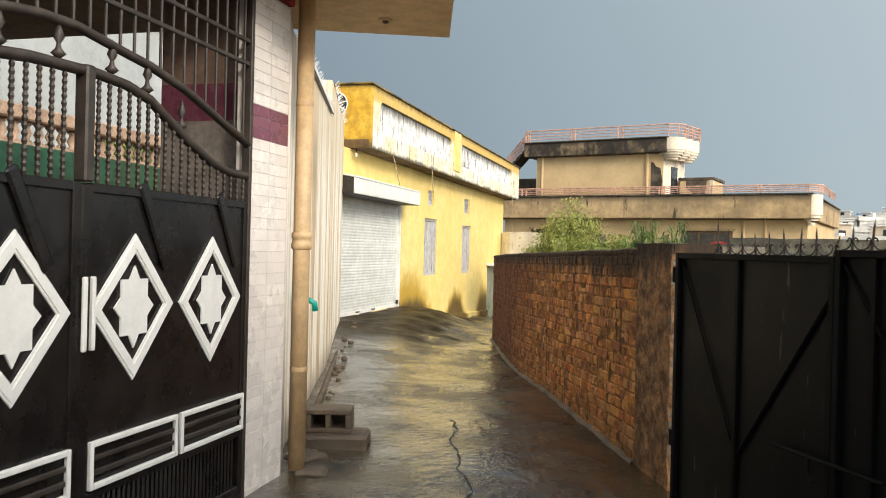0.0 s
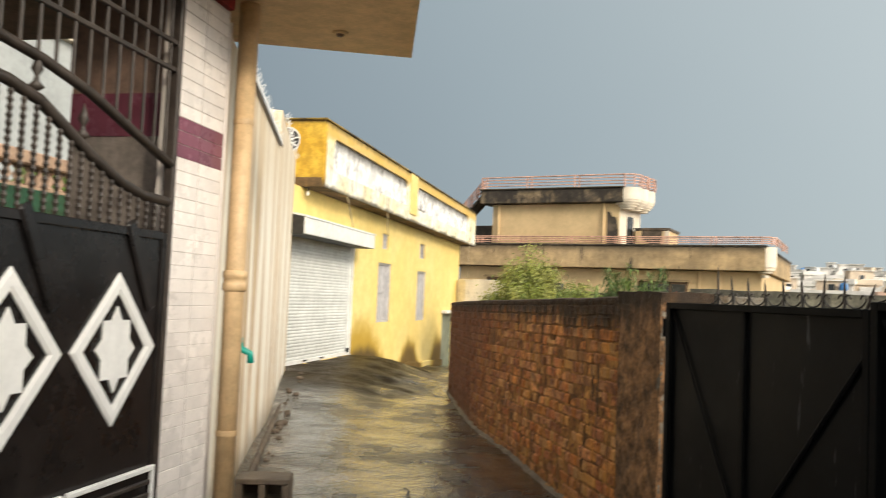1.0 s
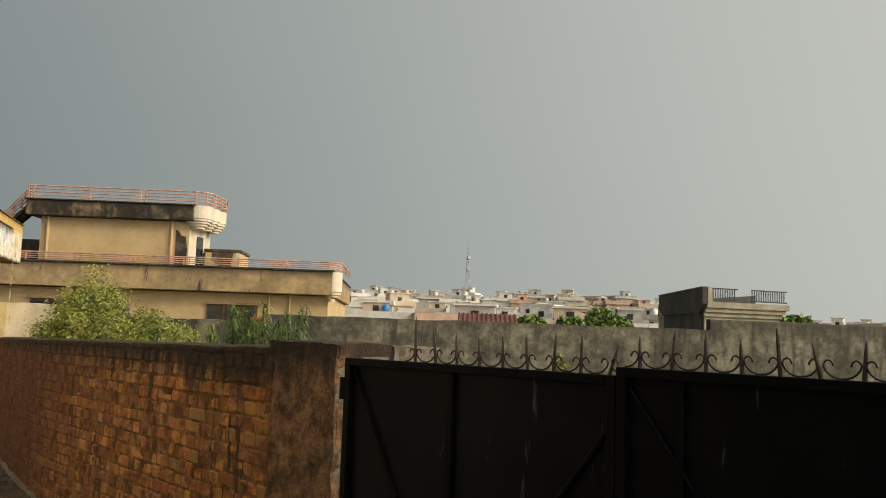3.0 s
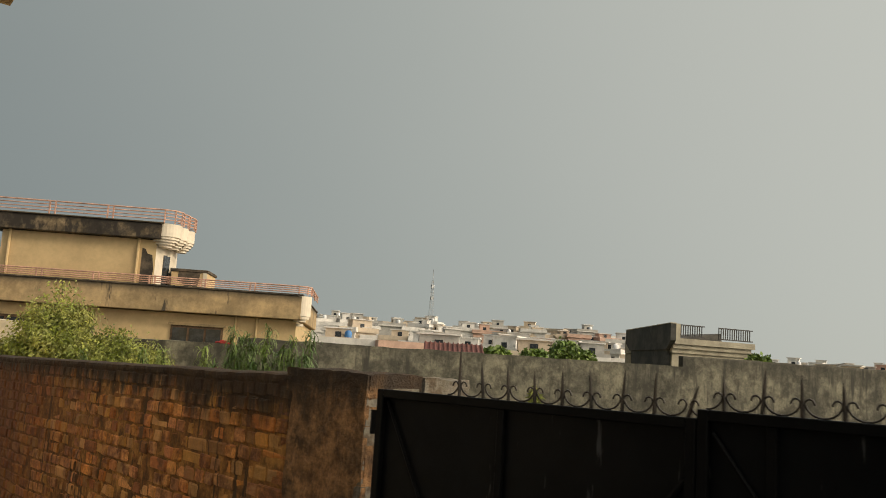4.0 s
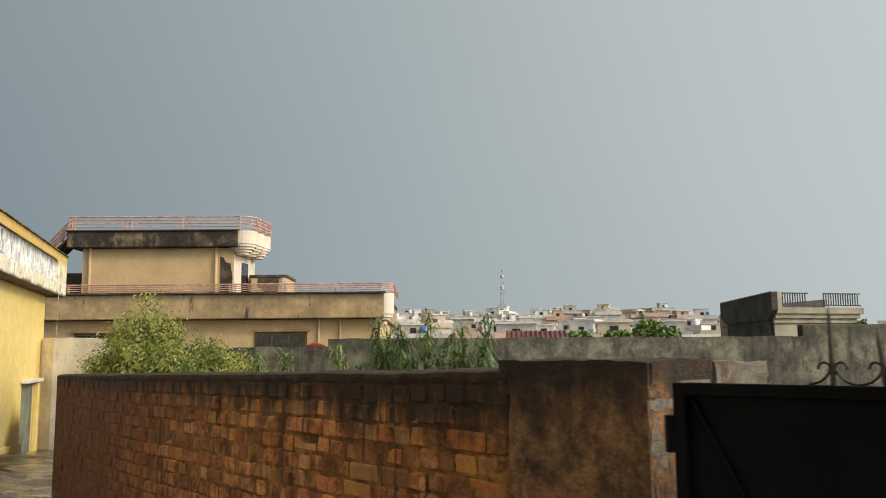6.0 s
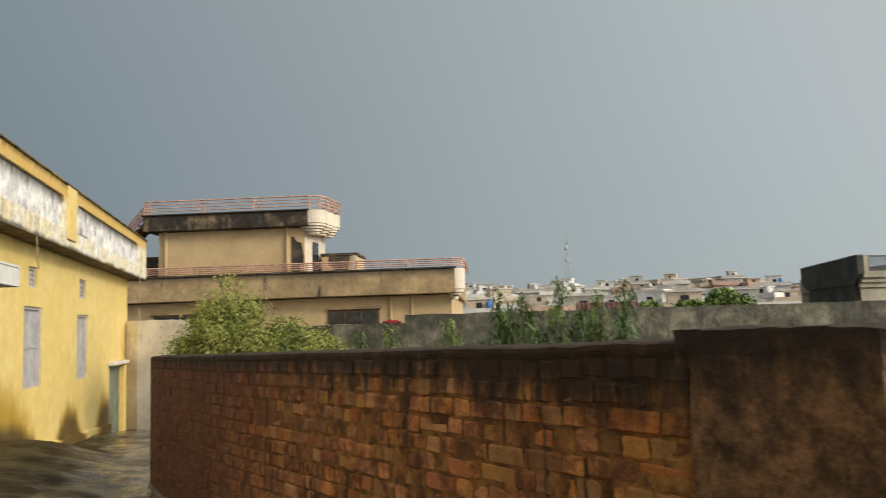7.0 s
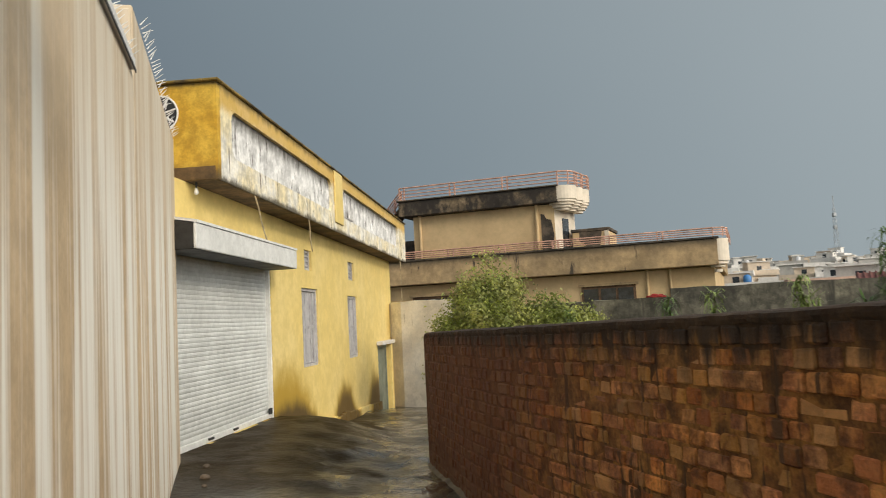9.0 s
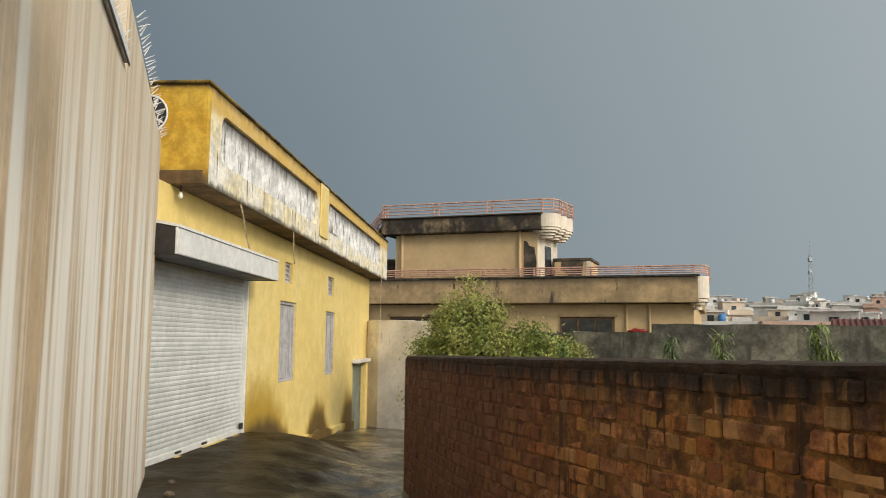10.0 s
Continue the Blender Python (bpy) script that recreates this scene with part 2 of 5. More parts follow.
# mortar takes the same painted shade towards the far end
M["mortar"] = mat("crumbling_mortar", (0.37, 0.175, 0.042), (0.21, 0.088, 0.025), 6.0, 50, 0.95, 0.05, 1.0, streak=((0.06, 0.033, 0.014), 0.26, 9.0, 0.9),
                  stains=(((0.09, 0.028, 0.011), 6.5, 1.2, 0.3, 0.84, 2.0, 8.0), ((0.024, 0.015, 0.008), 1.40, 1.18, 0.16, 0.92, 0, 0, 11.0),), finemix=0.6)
M["plaster"] = mat("mossy_pier_plaster", (0.34, 0.175, 0.072), (0.17, 0.095, 0.045), 4.5, 60, 0.9, 0.05, 1.0, bumpdist=0.02, stains=(((0.03, 0.02, 0.012), 1.50, 1.30, 0.14, 0.9, 0, 0, 9.0),), streak=((0.09, 0.055, 0.03), 0.16, 5.0, 0.8, 0.02), finemix=0.6)
M["pale_stone"] = mat("pale_broken_mortar", (0.38, 0.34, 0.27), (0.10, 0.075, 0.05), 11.0, 55, 0.9, 0.05, 1.0, vary=0.08, finemix=0.6)
M["cement"] = mat("grey_weathered_cement", (0.195, 0.18, 0.13), (0.09, 0.085, 0.065), 0.8, 14, 0.9, 0.05, 0.8, streak=((0.045, 0.042, 0.033), 0.40, 2.0, 0.35, 0.04),
                  stains=(((0.36, 0.34, 0.29), 2.30, 2.16, 0.05, 0.4), ((0.035, 0.033, 0.026), 2.12, 1.62, 0.12, 0.45)), finemix=0.52)
M["whitewash"] = mat("patchy_whitewash", (0.76, 0.73, 0.68), (0.58, 0.54, 0.48), 1.0, 20, 0.9, 0.05, 0.3, streak=((0.20, 0.16, 0.12), 0.06, 3.0), finemix=0.2)
M["villa"] = mat("peach_villa_paint", (0.63, 0.46, 0.245), (0.58, 0.42, 0.225), 0.5, 6, 0.8, 0.05, 0.05, finemix=0.10)
M["villa_band"] = mat("stained_villa_band", (0.49, 0.345, 0.18), (0.38, 0.275, 0.15), 0.7, 6, 0.85, 0.05, 0.1, streak=((0.07, 0.055, 0.04), 0.30, 1.1),
                      stains=(((0.05, 0.04, 0.03), 3.93, 3.55, 0.06, 0.85),), finemix=0.3)
M["roof_edge"] = mat("rain_blackened_roof_edge", (0.30, 0.22, 0.13), (0.055, 0.045, 0.035), 0.7, 6, 0.9, 0.05, 0.3, streak=((0.035, 0.028, 0.022), 0.50, 1.6, 0.9, 0.02),
                     stains=(((0.03, 0.025, 0.02), 6.40, 6.15, 0.12, 0.85),), finemix=0.55)
M["villa_dark"] = mat("blackened_roof_edge", (0.045, 0.038, 0.03), (0.13, 0.10, 0.07), 0.9, 6, 0.9, 0.05, 0.2, finemix=0.5)
# cream trim; on the villa's side wall it also carries painted sunlight
M["villa_pale"] = mat("pale_cream_trim", (0.74, 0.65, 0.52), (0.68, 0.60, 0.48), 0.8, 6, 0.7, 0.05, 0.05, finemix=0.10)
M["house_cream"] = mat("dull_cream_render", (0.40, 0.36, 0.27), (0.33, 0.30, 0.23), 0.8, 6, 0.85, 0.05, 0.1, finemix=0.2)
M["house_dark"] = mat("dark_grey_render", (0.055, 0.055, 0.05), (0.085, 0.08, 0.07), 0.6, 6, 0.9, 0.05, 0.2, finemix=0.25)
M["sky_grey"] = mat("pale_sky_grey_wall", (0.40, 0.42, 0.42), (0.35, 0.37, 0.37), 0.5, 10, 0.85, 0.05, 0.1, finemix=0.15)
M["rail_pink"] = mat("pink_railing_paint", (0.66, 0.38, 0.28), (0.60, 0.35, 0.26), 2, 20, 0.5, 0.1, 0.0)
M["glass_dark"] = mat("dark_window_glass", (0.03, 0.035, 0.04), (0.045, 0.05, 0.055), 2, 20, 0.15, 0.05, 0.0)
M["wood_brown"] = mat("weathered_brown_wood", (0.16, 0.09, 0.045), (0.11, 0.065, 0.035), 3, 40, 0.8, 0.1, 0.3)
M["leaf"] = mat("light_green_leaf", (0.19, 0.23, 0.042), (0.33, 0.34, 0.085), 1.5, 20, 0.5, 0.1, 0.0, vary=0.4, finemix=0.2)
M["leaf_dark"] = mat("mid_green_leaf", (0.075, 0.15, 0.025), (0.125, 0.20, 0.04), 1.5, 20, 0.5, 0.1, 0.0, vary=0.35, finemix=0.2)
M["leaf_mid"] = mat("fresh_green_leaf", (0.12, 0.20, 0.035), (0.20, 0.27, 0.06), 1.5, 20, 0.5, 0.1, 0.0, vary=0.4, finemix=0.2)
M["stem"] = mat("green_brown_stem", (0.12, 0.11, 0.05), (0.09, 0.08, 0.04), 4, 40, 0.8, 0.1, 0.2)
M["teal"] = mat("teal_plastic", (0.0, 0.30, 0.24), (0.0, 0.34, 0.27), 4, 40, 0.35, 0.05, 0.0, finemix=0.05)
M["bulb"] = mat("white_bulb_glass", (0.75, 0.73, 0.70), (0.75, 0.73, 0.70), 4, 40, 0.15, 0.02, 0.0, finemix=0.02)
M["red"] = mat("red_cloth", (0.35, 0.02, 0.015), (0.28, 0.02, 0.015), 6, 40, 0.8, 0.05, 0.3)
M["concrete_block"] = mat("wet_concrete_block", (0.13, 0.095, 0.062), (0.08, 0.06, 0.042), 5, 50, 0.6, 0.1, 0.6)
M["rope"] = mat("dry_hanging_rope", (0.50, 0.40, 0.24), (0.42, 0.33, 0.20), 8, 60, 0.9, 0.05, 0.2)
M["tank_white"] = mat("white_tank_plastic", (0.78, 0.78, 0.78), (0.72, 0.72, 0.72), 1, 20, 0.5, 0.05, 0.0, finemix=0.05)
M["tank_blue"] = mat("blue_tank_plastic", (0.06, 0.22, 0.50), (0.05, 0.19, 0.45), 1, 20, 0.5, 0.05, 0.0, finemix=0.05)
M["roof_red"] = mat("red_tile_roof", (0.20, 0.065, 0.05), (0.15, 0.05, 0.04), 0.6, 6, 0.8, 0.05, 0.3, vary=0.2)
M["mast"] = mat("galvanised_mast_steel", (0.55, 0.57, 0.58), (0.50, 0.52, 0.54), 1, 10, 0.6, 0.05, 0.0)
M["bark"] = mat("grey_brown_bark", (0.13, 0.10, 0.07), (0.09, 0.07, 0.05), 6, 50, 0.9, 0.05, 0.6)
TOWN = []
for i, (a, b) in enumerate((((0.78, 0.75, 0.70), (0.70, 0.67, 0.63)), ((0.64, 0.53, 0.40), (0.58, 0.48, 0.37)), ((0.60, 0.40, 0.31), (0.55, 0.37, 0.29)), ((0.50, 0.48, 0.44), (0.42, 0.40, 0.37)))):
    TOWN.append(mat("town_wall_paint_" + "abcd"[i], a, b, 0.25, 3, 0.85, 0.05, 0.0, vary=0.08, finemix=0.15))


def wet_ground():
    m = mat("wet_concrete_ground", (0.022, 0.016, 0.009), (0.055, 0.040, 0.020), 1.6, 20, 0.4, 0.1, 0.0, finemix=0.6)
    nt = m.node_tree
    nodes, links = nt.nodes, nt.links
    bsdf = nodes["Principled BSDF"]
    geo = nodes.new("ShaderNodeNewGeometry")

    def field(scale, stretch, detail):
        mp = nodes.new("ShaderNodeMapping")
        mp.inputs["Scale"].default_value = stretch
        mp.inputs["Rotation"].default_value = (0, 0, radians(-20))
        n = nodes.new("ShaderNodeTexNoise")
        n.inputs["Scale"].default_value, n.inputs["Detail"].default_value, n.inputs["Roughness"].default_value = scale, detail, 0.62
        links.new(geo.outputs["Position"], mp.inputs["Vector"])
        links.new(mp.outputs[0], n.inputs["Vector"])
        return n.outputs["Fac"]

    pud = field(1.1, (1, 1, 1), 5.0)
    r = nodes.new("ShaderNodeMapRange")
    r.interpolation_type = "SMOOTHSTEP"
    for key, v in (("From Min", 0.40), ("From Max", 0.62), ("To Min", 0.08), ("To Max", 0.34)):
        r.inputs[key].default_value = v
    links.new(pud, r.inputs["Value"])
    links.new(r.outputs["Result"], bsdf.inputs["Roughness"])
    bsdf.inputs["Specular IOR Level"].default_value = 0.75
    # dull trodden mud and moss over the rise before the shutter
    pos = nodes.new("ShaderNodeSeparateXYZ")
    links.new(geo.outputs["Position"], pos.inputs[0])

    def m2(op, a, c):
        n = nodes.new("ShaderNodeMath")
        n.operation = op
        for k, v in enumerate((a, c)):
            if isinstance(v, (int, float)):
                n.inputs[k].default_value = v
            else:
                links.new(v, n.inputs[k])
        return n.outputs[0]

    def step(sock, a, c):
        n = nodes.new("ShaderNodeMapRange")
        n.interpolation_type = "SMOOTHSTEP"
        n.inputs["From Min"].default_value, n.inputs["From Max"].default_value = a, c
        links.new(sock, n.inputs["Value"])
        return n.outputs["Result"]

    off = m2("ADD", m2("ADD", pos.outputs["X"], m2("MULTIPLY", pos.outputs["Y"], 0.13)), m2("MULTIPLY", m2("SUBTRACT", field(2.0, (1, 1, 1), 8.0), 0.5), 2.4))
    mask = m2("MULTIPLY", step(off, -0.4, -1.3), m2("MULTIPLY", step(pos.outputs["Y"], 10.0, 12.5), step(pos.outputs["Y"], 24.0, 20.0)))
    old = bsdf.inputs["Base Color"].links[0].from_socket
    mx = nodes.new("ShaderNodeMix")
    mx.data_type = "RGBA"
    mx.inputs["B"].default_value = (0.038, 0.025, 0.009, 1)
    links.new(m2("MULTIPLY", mask, 0.6), mx.inputs["Factor"])
    links.new(old, mx.inputs["A"])
    links.new(mx.outputs["Result"], bsdf.inputs["Base Color"])
    links.new(m2("ADD", r.outputs["Result"], m2("MULTIPLY", mask, 0.38)), bsdf.inputs["Roughness"])
    links.new(m2("SUBTRACT", 0.75, m2("MULTIPLY", mask, 0.68)), bsdf.inputs["Specular IOR Level"])
    # ripples and pits left in the concrete
    rip = field(4.0, (1.0, 1.0, 1), 9.0)
    pit = field(16.0, (1, 1, 1), 4.0)
    add = nodes.new("ShaderNodeMath")
    add.operation = "MULTIPLY_ADD"
    add.inputs[1].default_value = 0.24
    links.new(pit, add.inputs[0])
    links.new(rip, add.inputs[2])
    b = nodes.new("ShaderNodeBump")
    b.inputs["Strength"].default_value, b.inputs["Distance"].default_value = 0.55, 0.06
    links.new(add.outputs[0], b.inputs["Height"])
    links.new(b.outputs[0], bsdf.inputs["Normal"])
    # film of water
    b2_ = nodes.new("ShaderNodeBump")
    b2_.inputs["Strength"].default_value, b2_.inputs["Distance"].default_value = 0.25, 0.05
    links.new(add.outputs[0], b2_.inputs["Height"])
    links.new(b2_.outputs[0], bsdf.inputs["Coat Normal"])
    bsdf.inputs["Coat Roughness"].default_value = 0.07
    wet = nodes.new("ShaderNodeMapRange")
    wet.interpolation_type = "SMOOTHSTEP"
    for key, v in (("From Min", 0.36), ("From Max", 0.60), ("To Min", 1.0), ("To Max", 0.25)):
        wet.inputs[key].default_value = v
    links.new(pud, wet.inputs["Value"])
    links.new(m2("MULTIPLY", wet.outputs["Result"], m2("SUBTRACT", 1.0, m2("MULTIPLY", mask, 0.93))), bsdf.inputs["Coat Weight"])
    return m


M["ground"] = wet_ground()
M["earth"] = mat("damp_grassy_earth", (0.075, 0.085, 0.035), (0.11, 0.09, 0.05), 0.4, 8, 0.9, 0.05, 0.5)
M["floor_tile"] = mat("wet_porch_floor", (0.25, 0.22, 0.19), (0.22, 0.19, 0.17), 2, 30, 0.3, 0.1, 0.1)
M["porch_dark"] = mat("brown_porch_paint", (0.26, 0.17, 0.125), (0.22, 0.145, 0.105), 1.5, 30, 0.8, 0.05, 0.2)
M["porch_grey"] = mat("grey_porch_plaster", (0.27, 0.23, 0.20), (0.22, 0.19, 0.17), 1.5, 30, 0.8, 0.05, 0.2)
M["baluster"] = mat("terracotta_baluster", (0.40, 0.27, 0.19), (0.35, 0.24, 0.17), 2, 30, 0.8, 0.05, 0.2)
M["green_sheet"] = mat("dark_green_sheet", (0.012, 0.06, 0.035), (0.015, 0.075, 0.045), 2, 30, 0.5, 0.05, 0.1)


# ---- builders ----
def bx(bm, x0, x1, y0, y1, z0, z1, bevel=0.0, m=None):
    vs = [bm.verts.new(p) for p in ((x0, y0, z0), (x1, y0, z0), (x1, y1, z0), (x0, y1, z0), (x0, y0, z1), (x1, y0, z1), (x1, y1, z1), (x0, y1, z1))]
    fs = [bm.faces.new([vs[i] for i in q]) for q in ((3, 2, 1, 0), (4, 5, 6, 7), (0, 1, 5, 4), (1, 2, 6, 5), (2, 3, 7, 6), (3, 0, 4, 7))]
    if m:
        bmesh.ops.transform(bm, matrix=m, verts=vs)
    if bevel:
        es = list({e for f in fs for e in f.edges})
        bmesh.ops.bevel(bm, geom=es, offset=bevel, segments=1, affect="EDGES")
    return bm


def box(*a, bevel=0.0, m=None):
    return bx(bmesh.new(), *a, bevel=bevel, m=m)


def tube(bm, pts, r, n=8, cap=True):
    """A round bar along pts; r is one radius or one for each point."""
    pts = [Vector(p) for p in pts]
    rs = r if isinstance(r, (list, tuple)) else [r] * len(pts)
    rings = []
    for i, p in enumerate(pts):
        d = (pts[min(i + 1, len(pts) - 1)] - pts[max(i - 1, 0)]).normalized()
        side = d.cross(Vector((0, 0, 1)))
        side = side.normalized() if side.length > 0.05 else Vector((1, 0, 0))
        up = side.cross(d).normalized()
        rings.append([bm.verts.new(p + (side * math.cos(2 * math.pi * k / n) + up * math.sin(2 * math.pi * k / n)) * rs[i]) for k in range(n)])
    for a, b in zip(rings, rings[1:]):
        for k in range(n):
            bm.faces.new((a[k], a[(k + 1) % n], b[(k + 1) % n], b[k]))
    if cap:
        bm.faces.new(rings[0][::-1])
        bm.faces.new(rings[-1])
    return bm


def lathe(bm, prof, n=12, at=(0, 0, 0)):
    return tube(bm, [(at[0], at[1], at[2] + z) for r, z in prof], [max(r, 0.001) for r, z in prof], n)


def prism(bm, poly, h0, h1, axis="z"):
    """A flat outline (list of 2D points) made thick between h0 and h1 along an axis."""
    def put(p, h):
        return {"z": (p[0], p[1], h), "x": (h, p[0], p[1]), "y": (p[0], h, p[1])}[axis]
    a = [bm.verts.new(put(p, h0)) for p in poly]
    b = [bm.verts.new(put(p, h1)) for p in poly]
    n = len(poly)
    for i in range(n):
        bm.faces.new((a[i], a[(i + 1) % n], b[(i + 1) % n], b[i]))
    bm.faces.new(a[::-1])
    bm.faces.new(b)
    bmesh.ops.recalc_face_normals(bm, faces=bm.faces[:])
    return bm


def mesh_of(name, bm, material, smooth=False):
    bmesh.ops.recalc_face_normals(bm, faces=bm.faces[:])
    me = bpy.data.meshes.new(name)
    bm.to_mesh(me)
    bm.free()
    me.materials.append(material)
    if smooth:
        for p in me.polygons:
            p.use_smooth = True
    return me


def part(name, bm, material, parent, label="", smooth=False):
    ob = new(name, mesh_of(name, bm, material, smooth))
    ob.parent = parent
    if label:
        tagged(ob, label)
    return ob


def piece(name, me, parent, m):
    ob = new(name, me)
    ob.parent = parent
    ob.matrix_basis = m
    return ob


def thing(name, label, category, m=None, group="", kind=""):
    ob = new(name)
    ob.empty_display_size = 0.2
    ob.matrix_basis = m or Matrix()
    return tagged(ob, label, category, group, kind)


def solid(name, bm, material, label, category, kind="", group="", m=None, smooth=False):
    ob = new(name, mesh_of(name, bm, material, smooth))
    if m:
        ob.matrix_basis = m
    return tagged(ob, label, category, group, kind)


def along(a, b, z=0.0):
    """A pose at a whose x axis runs to b."""
    return pose(a[0], a[1], z, 0, 0, math.degrees(math.atan2(b[1] - a[1], b[0] - a[0])))


# ---- ground ----
SPOTS = ((-1.5, 4.8, 0.0), (-1.5, 6.2, 0.02), (-2.6, 8.0, 0.06), (-4.1, 12.2, 0.12), (0.95, 5.5, -0.08), (0.3, 7.6, -0.03), (-0.7, 10.0, -0.02), (-1.9, 13.4, -0.05),
         (-4.3, 13.5, 0.22), (-4.2, 15.6, 0.16), (-4.3, 17.8, -0.14), (-4.3, 22.4, -0.4), (-4.3, 25.5, -0.72), (0.9, 0.0, -0.10), (0.0, -4.0, -0.10), (-2.4, 24.5, -0.75),
         (-1.4, 1.0, -0.02), (2.4, 3.0, -0.12), (-3.0, 16.0, -0.18), (-2.9, 20.0, -0.42))


def height(x, y):
    if x * x + y * y > 60 ** 2:
        return -0.6
    s = w = 0.0
    for px, py, pz in SPOTS:
        k = 1.0 / ((x - px) ** 2 + (y - py) ** 2 + 0.9) ** 1.6
        s += k * pz
        w += k
    h = s / w
    if 8.2 < y < 17.6 and x < -2.2:
        a, b = min(1.0, (y - 8.2) / 4.4), min(1.0, (17.6 - y) / 1.6)
        edge = a * a * (3 - 2 * a) * b * b * (3 - 2 * b)
        c = max(0.0, min(1.0, (-2.2 - x) / 1.95))
        h += (0.25 - h) * edge * c * c * (3 - 2 * c)
    return h


def spaced(inner0, inner1, step, outer):
    vals = list(np.arange(inner0, inner1 + 1e-6, step))
    d, lo, hi = step, inner0, inner1
    while hi < outer:
        d *= 1.6
        lo, hi = lo - d, hi + d
        vals = [lo] + vals + [hi]
    return vals


def ground_z(x, y):
    if not (-6.5 < x < 3.5 and -1 < y < 24.5):
        return height(x, y)
    far = min(1.0, max(0.0, (y - 10.5) / 2.0))
    n = 0.016 * noise.noise((x * 1.3, y * 1.3, 0)) + 0.010 * noise.noise((x * 3.6, y * 3.6, 3)) + 0.004 * noise.noise((x * 6, y * 6, 5))
    n += far * min(1.0, max(0.15, (x + 4.3) / 1.2)) * (0.030 * noise.noise((x * 2.6, y * 2.6, 8)) + 0.024 * abs(noise.noise((x * 4.6, y * 4.6, 9))) + 0.010 * noise.noise((x * 9, y * 9, 2)))
    return height(x, y) + n


def build_ground():
    xs, ys = spaced(-6.0, 3.0, 0.09, 3500), spaced(0.0, 24.0, 0.09, 3500)
    verts, faces = [], []
    for y in ys:
        for x in xs:
            verts.append((x, y, ground_z(x, y)))
    w = len(xs)
    for j in range(len(ys) - 1):
        for i in range(w - 1):
            faces.append((j * w + i, j * w + i + 1, (j + 1) * w + i + 1, (j + 1) * w + i))
    me = bpy.data.meshes.new("ground")
    me.from_pydata(verts, [], faces)
    me.materials.append(M["ground"])
    me.materials.append(M["earth"])
    for p in me.polygons:
        p.use_smooth = True
        c = p.center
        edge = -1.95 + (13.4 - c.y) * (0.305 if c.y > 10 else 0.36) if c.y < 13.5 else -0.6
        p.material_index = 1 if (c.y > 6 and c.x > edge + 0.1 and c.y < 400) or abs(c.x) > 60 or abs(c.y) > 60 else 0
    ob = new("ground", me)
    return tagged(ob, "wet uneven concrete lane running into damp earth", "ground", kind="structure")


build_ground()

# ---- yellow building ----
FX, PX = -4.36, -3.99
Y0, Y1 = 12.0, 26.6
S_Y0, S_Y1, S_Z0, S_Z1 = 12.75, 16.0, 0.25, 2.32
yb = thing("yellow_building", "single-storey yellow plastered building with a weathered overhanging parapet", "building", pose(0, 0, 0), kind="structure")
HOLES = ((S_Y0, S_Y1, S_Z0, S_Z1), (17.62, 18.66, 0.83, 2.12), (17.86, 18.32, 2.42, 2.76), (21.1, 22.05, 0.80, 2.07), (21.25, 21.85, 2.40, 2.78), (24.3, 25.7, -0.75, 0.95))


def holed_wall(y0, y1, z0, z1, holes, x0, x1):
    """A wall along y with rectangular holes, built of butted blocks."""
    bm = bmesh.new()
    cuts = sorted({y0, y1, *(h[0] for h in holes), *(h[1] for h in holes)})
    for a, b in zip(cuts, cuts[1:]):
        hs = sorted((h[2], h[3]) for h in holes if h[0] <= a + 1e-6 and h[1] >= b - 1e-6)
        z = z0
        for lo, hi in hs:
            if lo > z:
                bx(bm, x0, x1, a, b, z, lo)
            z = hi
        if z < z1:
            bx(bm, x0, x1, a, b, z, z1)
    bmesh.ops.remove_doubles(bm, verts=bm.verts[:], dist=1e-5)
    return bm


part("wall", holed_wall(Y0, Y1, -1.2, 3.11, HOLES, FX - 0.25, FX), M["yellow"], yb, "yellow painted wall with mossy stains along the foot")
part("end_wall", box(-6.4, FX - 0.25, Y1 - 0.25, Y1, -1.2, 3.11), M["yellow"], yb)
part("back_wall", box(-6.65, -6.4, Y0, Y1, -1.2, 3.11), M["yellow"], yb)
part("side_wall", box(-6.4, FX - 0.25, Y0, Y0 + 0.25, -1.2, 3.11), M["yellow"], yb)
part("roof_slab", box(-6.8, PX - 0.02, 13.10, 27.26, 3.115, 3.27, bevel=0.01), M["soffit"], yb, "overhanging roof slab, its underside's shade put into dark brown")
# low plinth swelling along the foot of the wall
bm = bmesh.new()
for i in range(40):
    a = 16.25 + i * 0.2
    top = -0.02 - (a - 16.25) * 0.045 + 0.05 * noise.noise((a * 1.7, 0, 0))
    bx(bm, FX + 0.002, FX + 0.07 + 0.025 * noise.noise((a * 2.3, 2, 0)), a, a + 0.2, -1.0, top, bevel=0.012)
part("plinth", bm, M["yellow"], yb, "rough damp plinth")
# parapet with two sunk limewashed panels
PT, PB = 4.22, 3.12
panels = ((13.55, 18.45, 3.43, 3.98), (19.35, 25.95, 3.43, 3.98))
part("parapet", holed_wall(13.203, 27.26, PB, PT - 0.032, panels, PX - 0.09, PX), M["parapet"], yb, "yellow parapet bleached white by rain")
part("parapet_end", box(-6.8, PX - 0.002, 13.102, 13.20, PB, PT - 0.032), M["yellow_deep"], yb, "deep yellow end of the parapet")
part("parapet_end", box(-6.8, PX - 0.092, 27.16, 27.258, PB + 0.01, PT - 0.032), M["yellow_deep"], yb)
part("coping", box(PX - 0.14, PX + 0.035, 13.06, 27.30, PT - 0.03, PT, bevel=0.008), M["coping"], yb, "blackened coping")
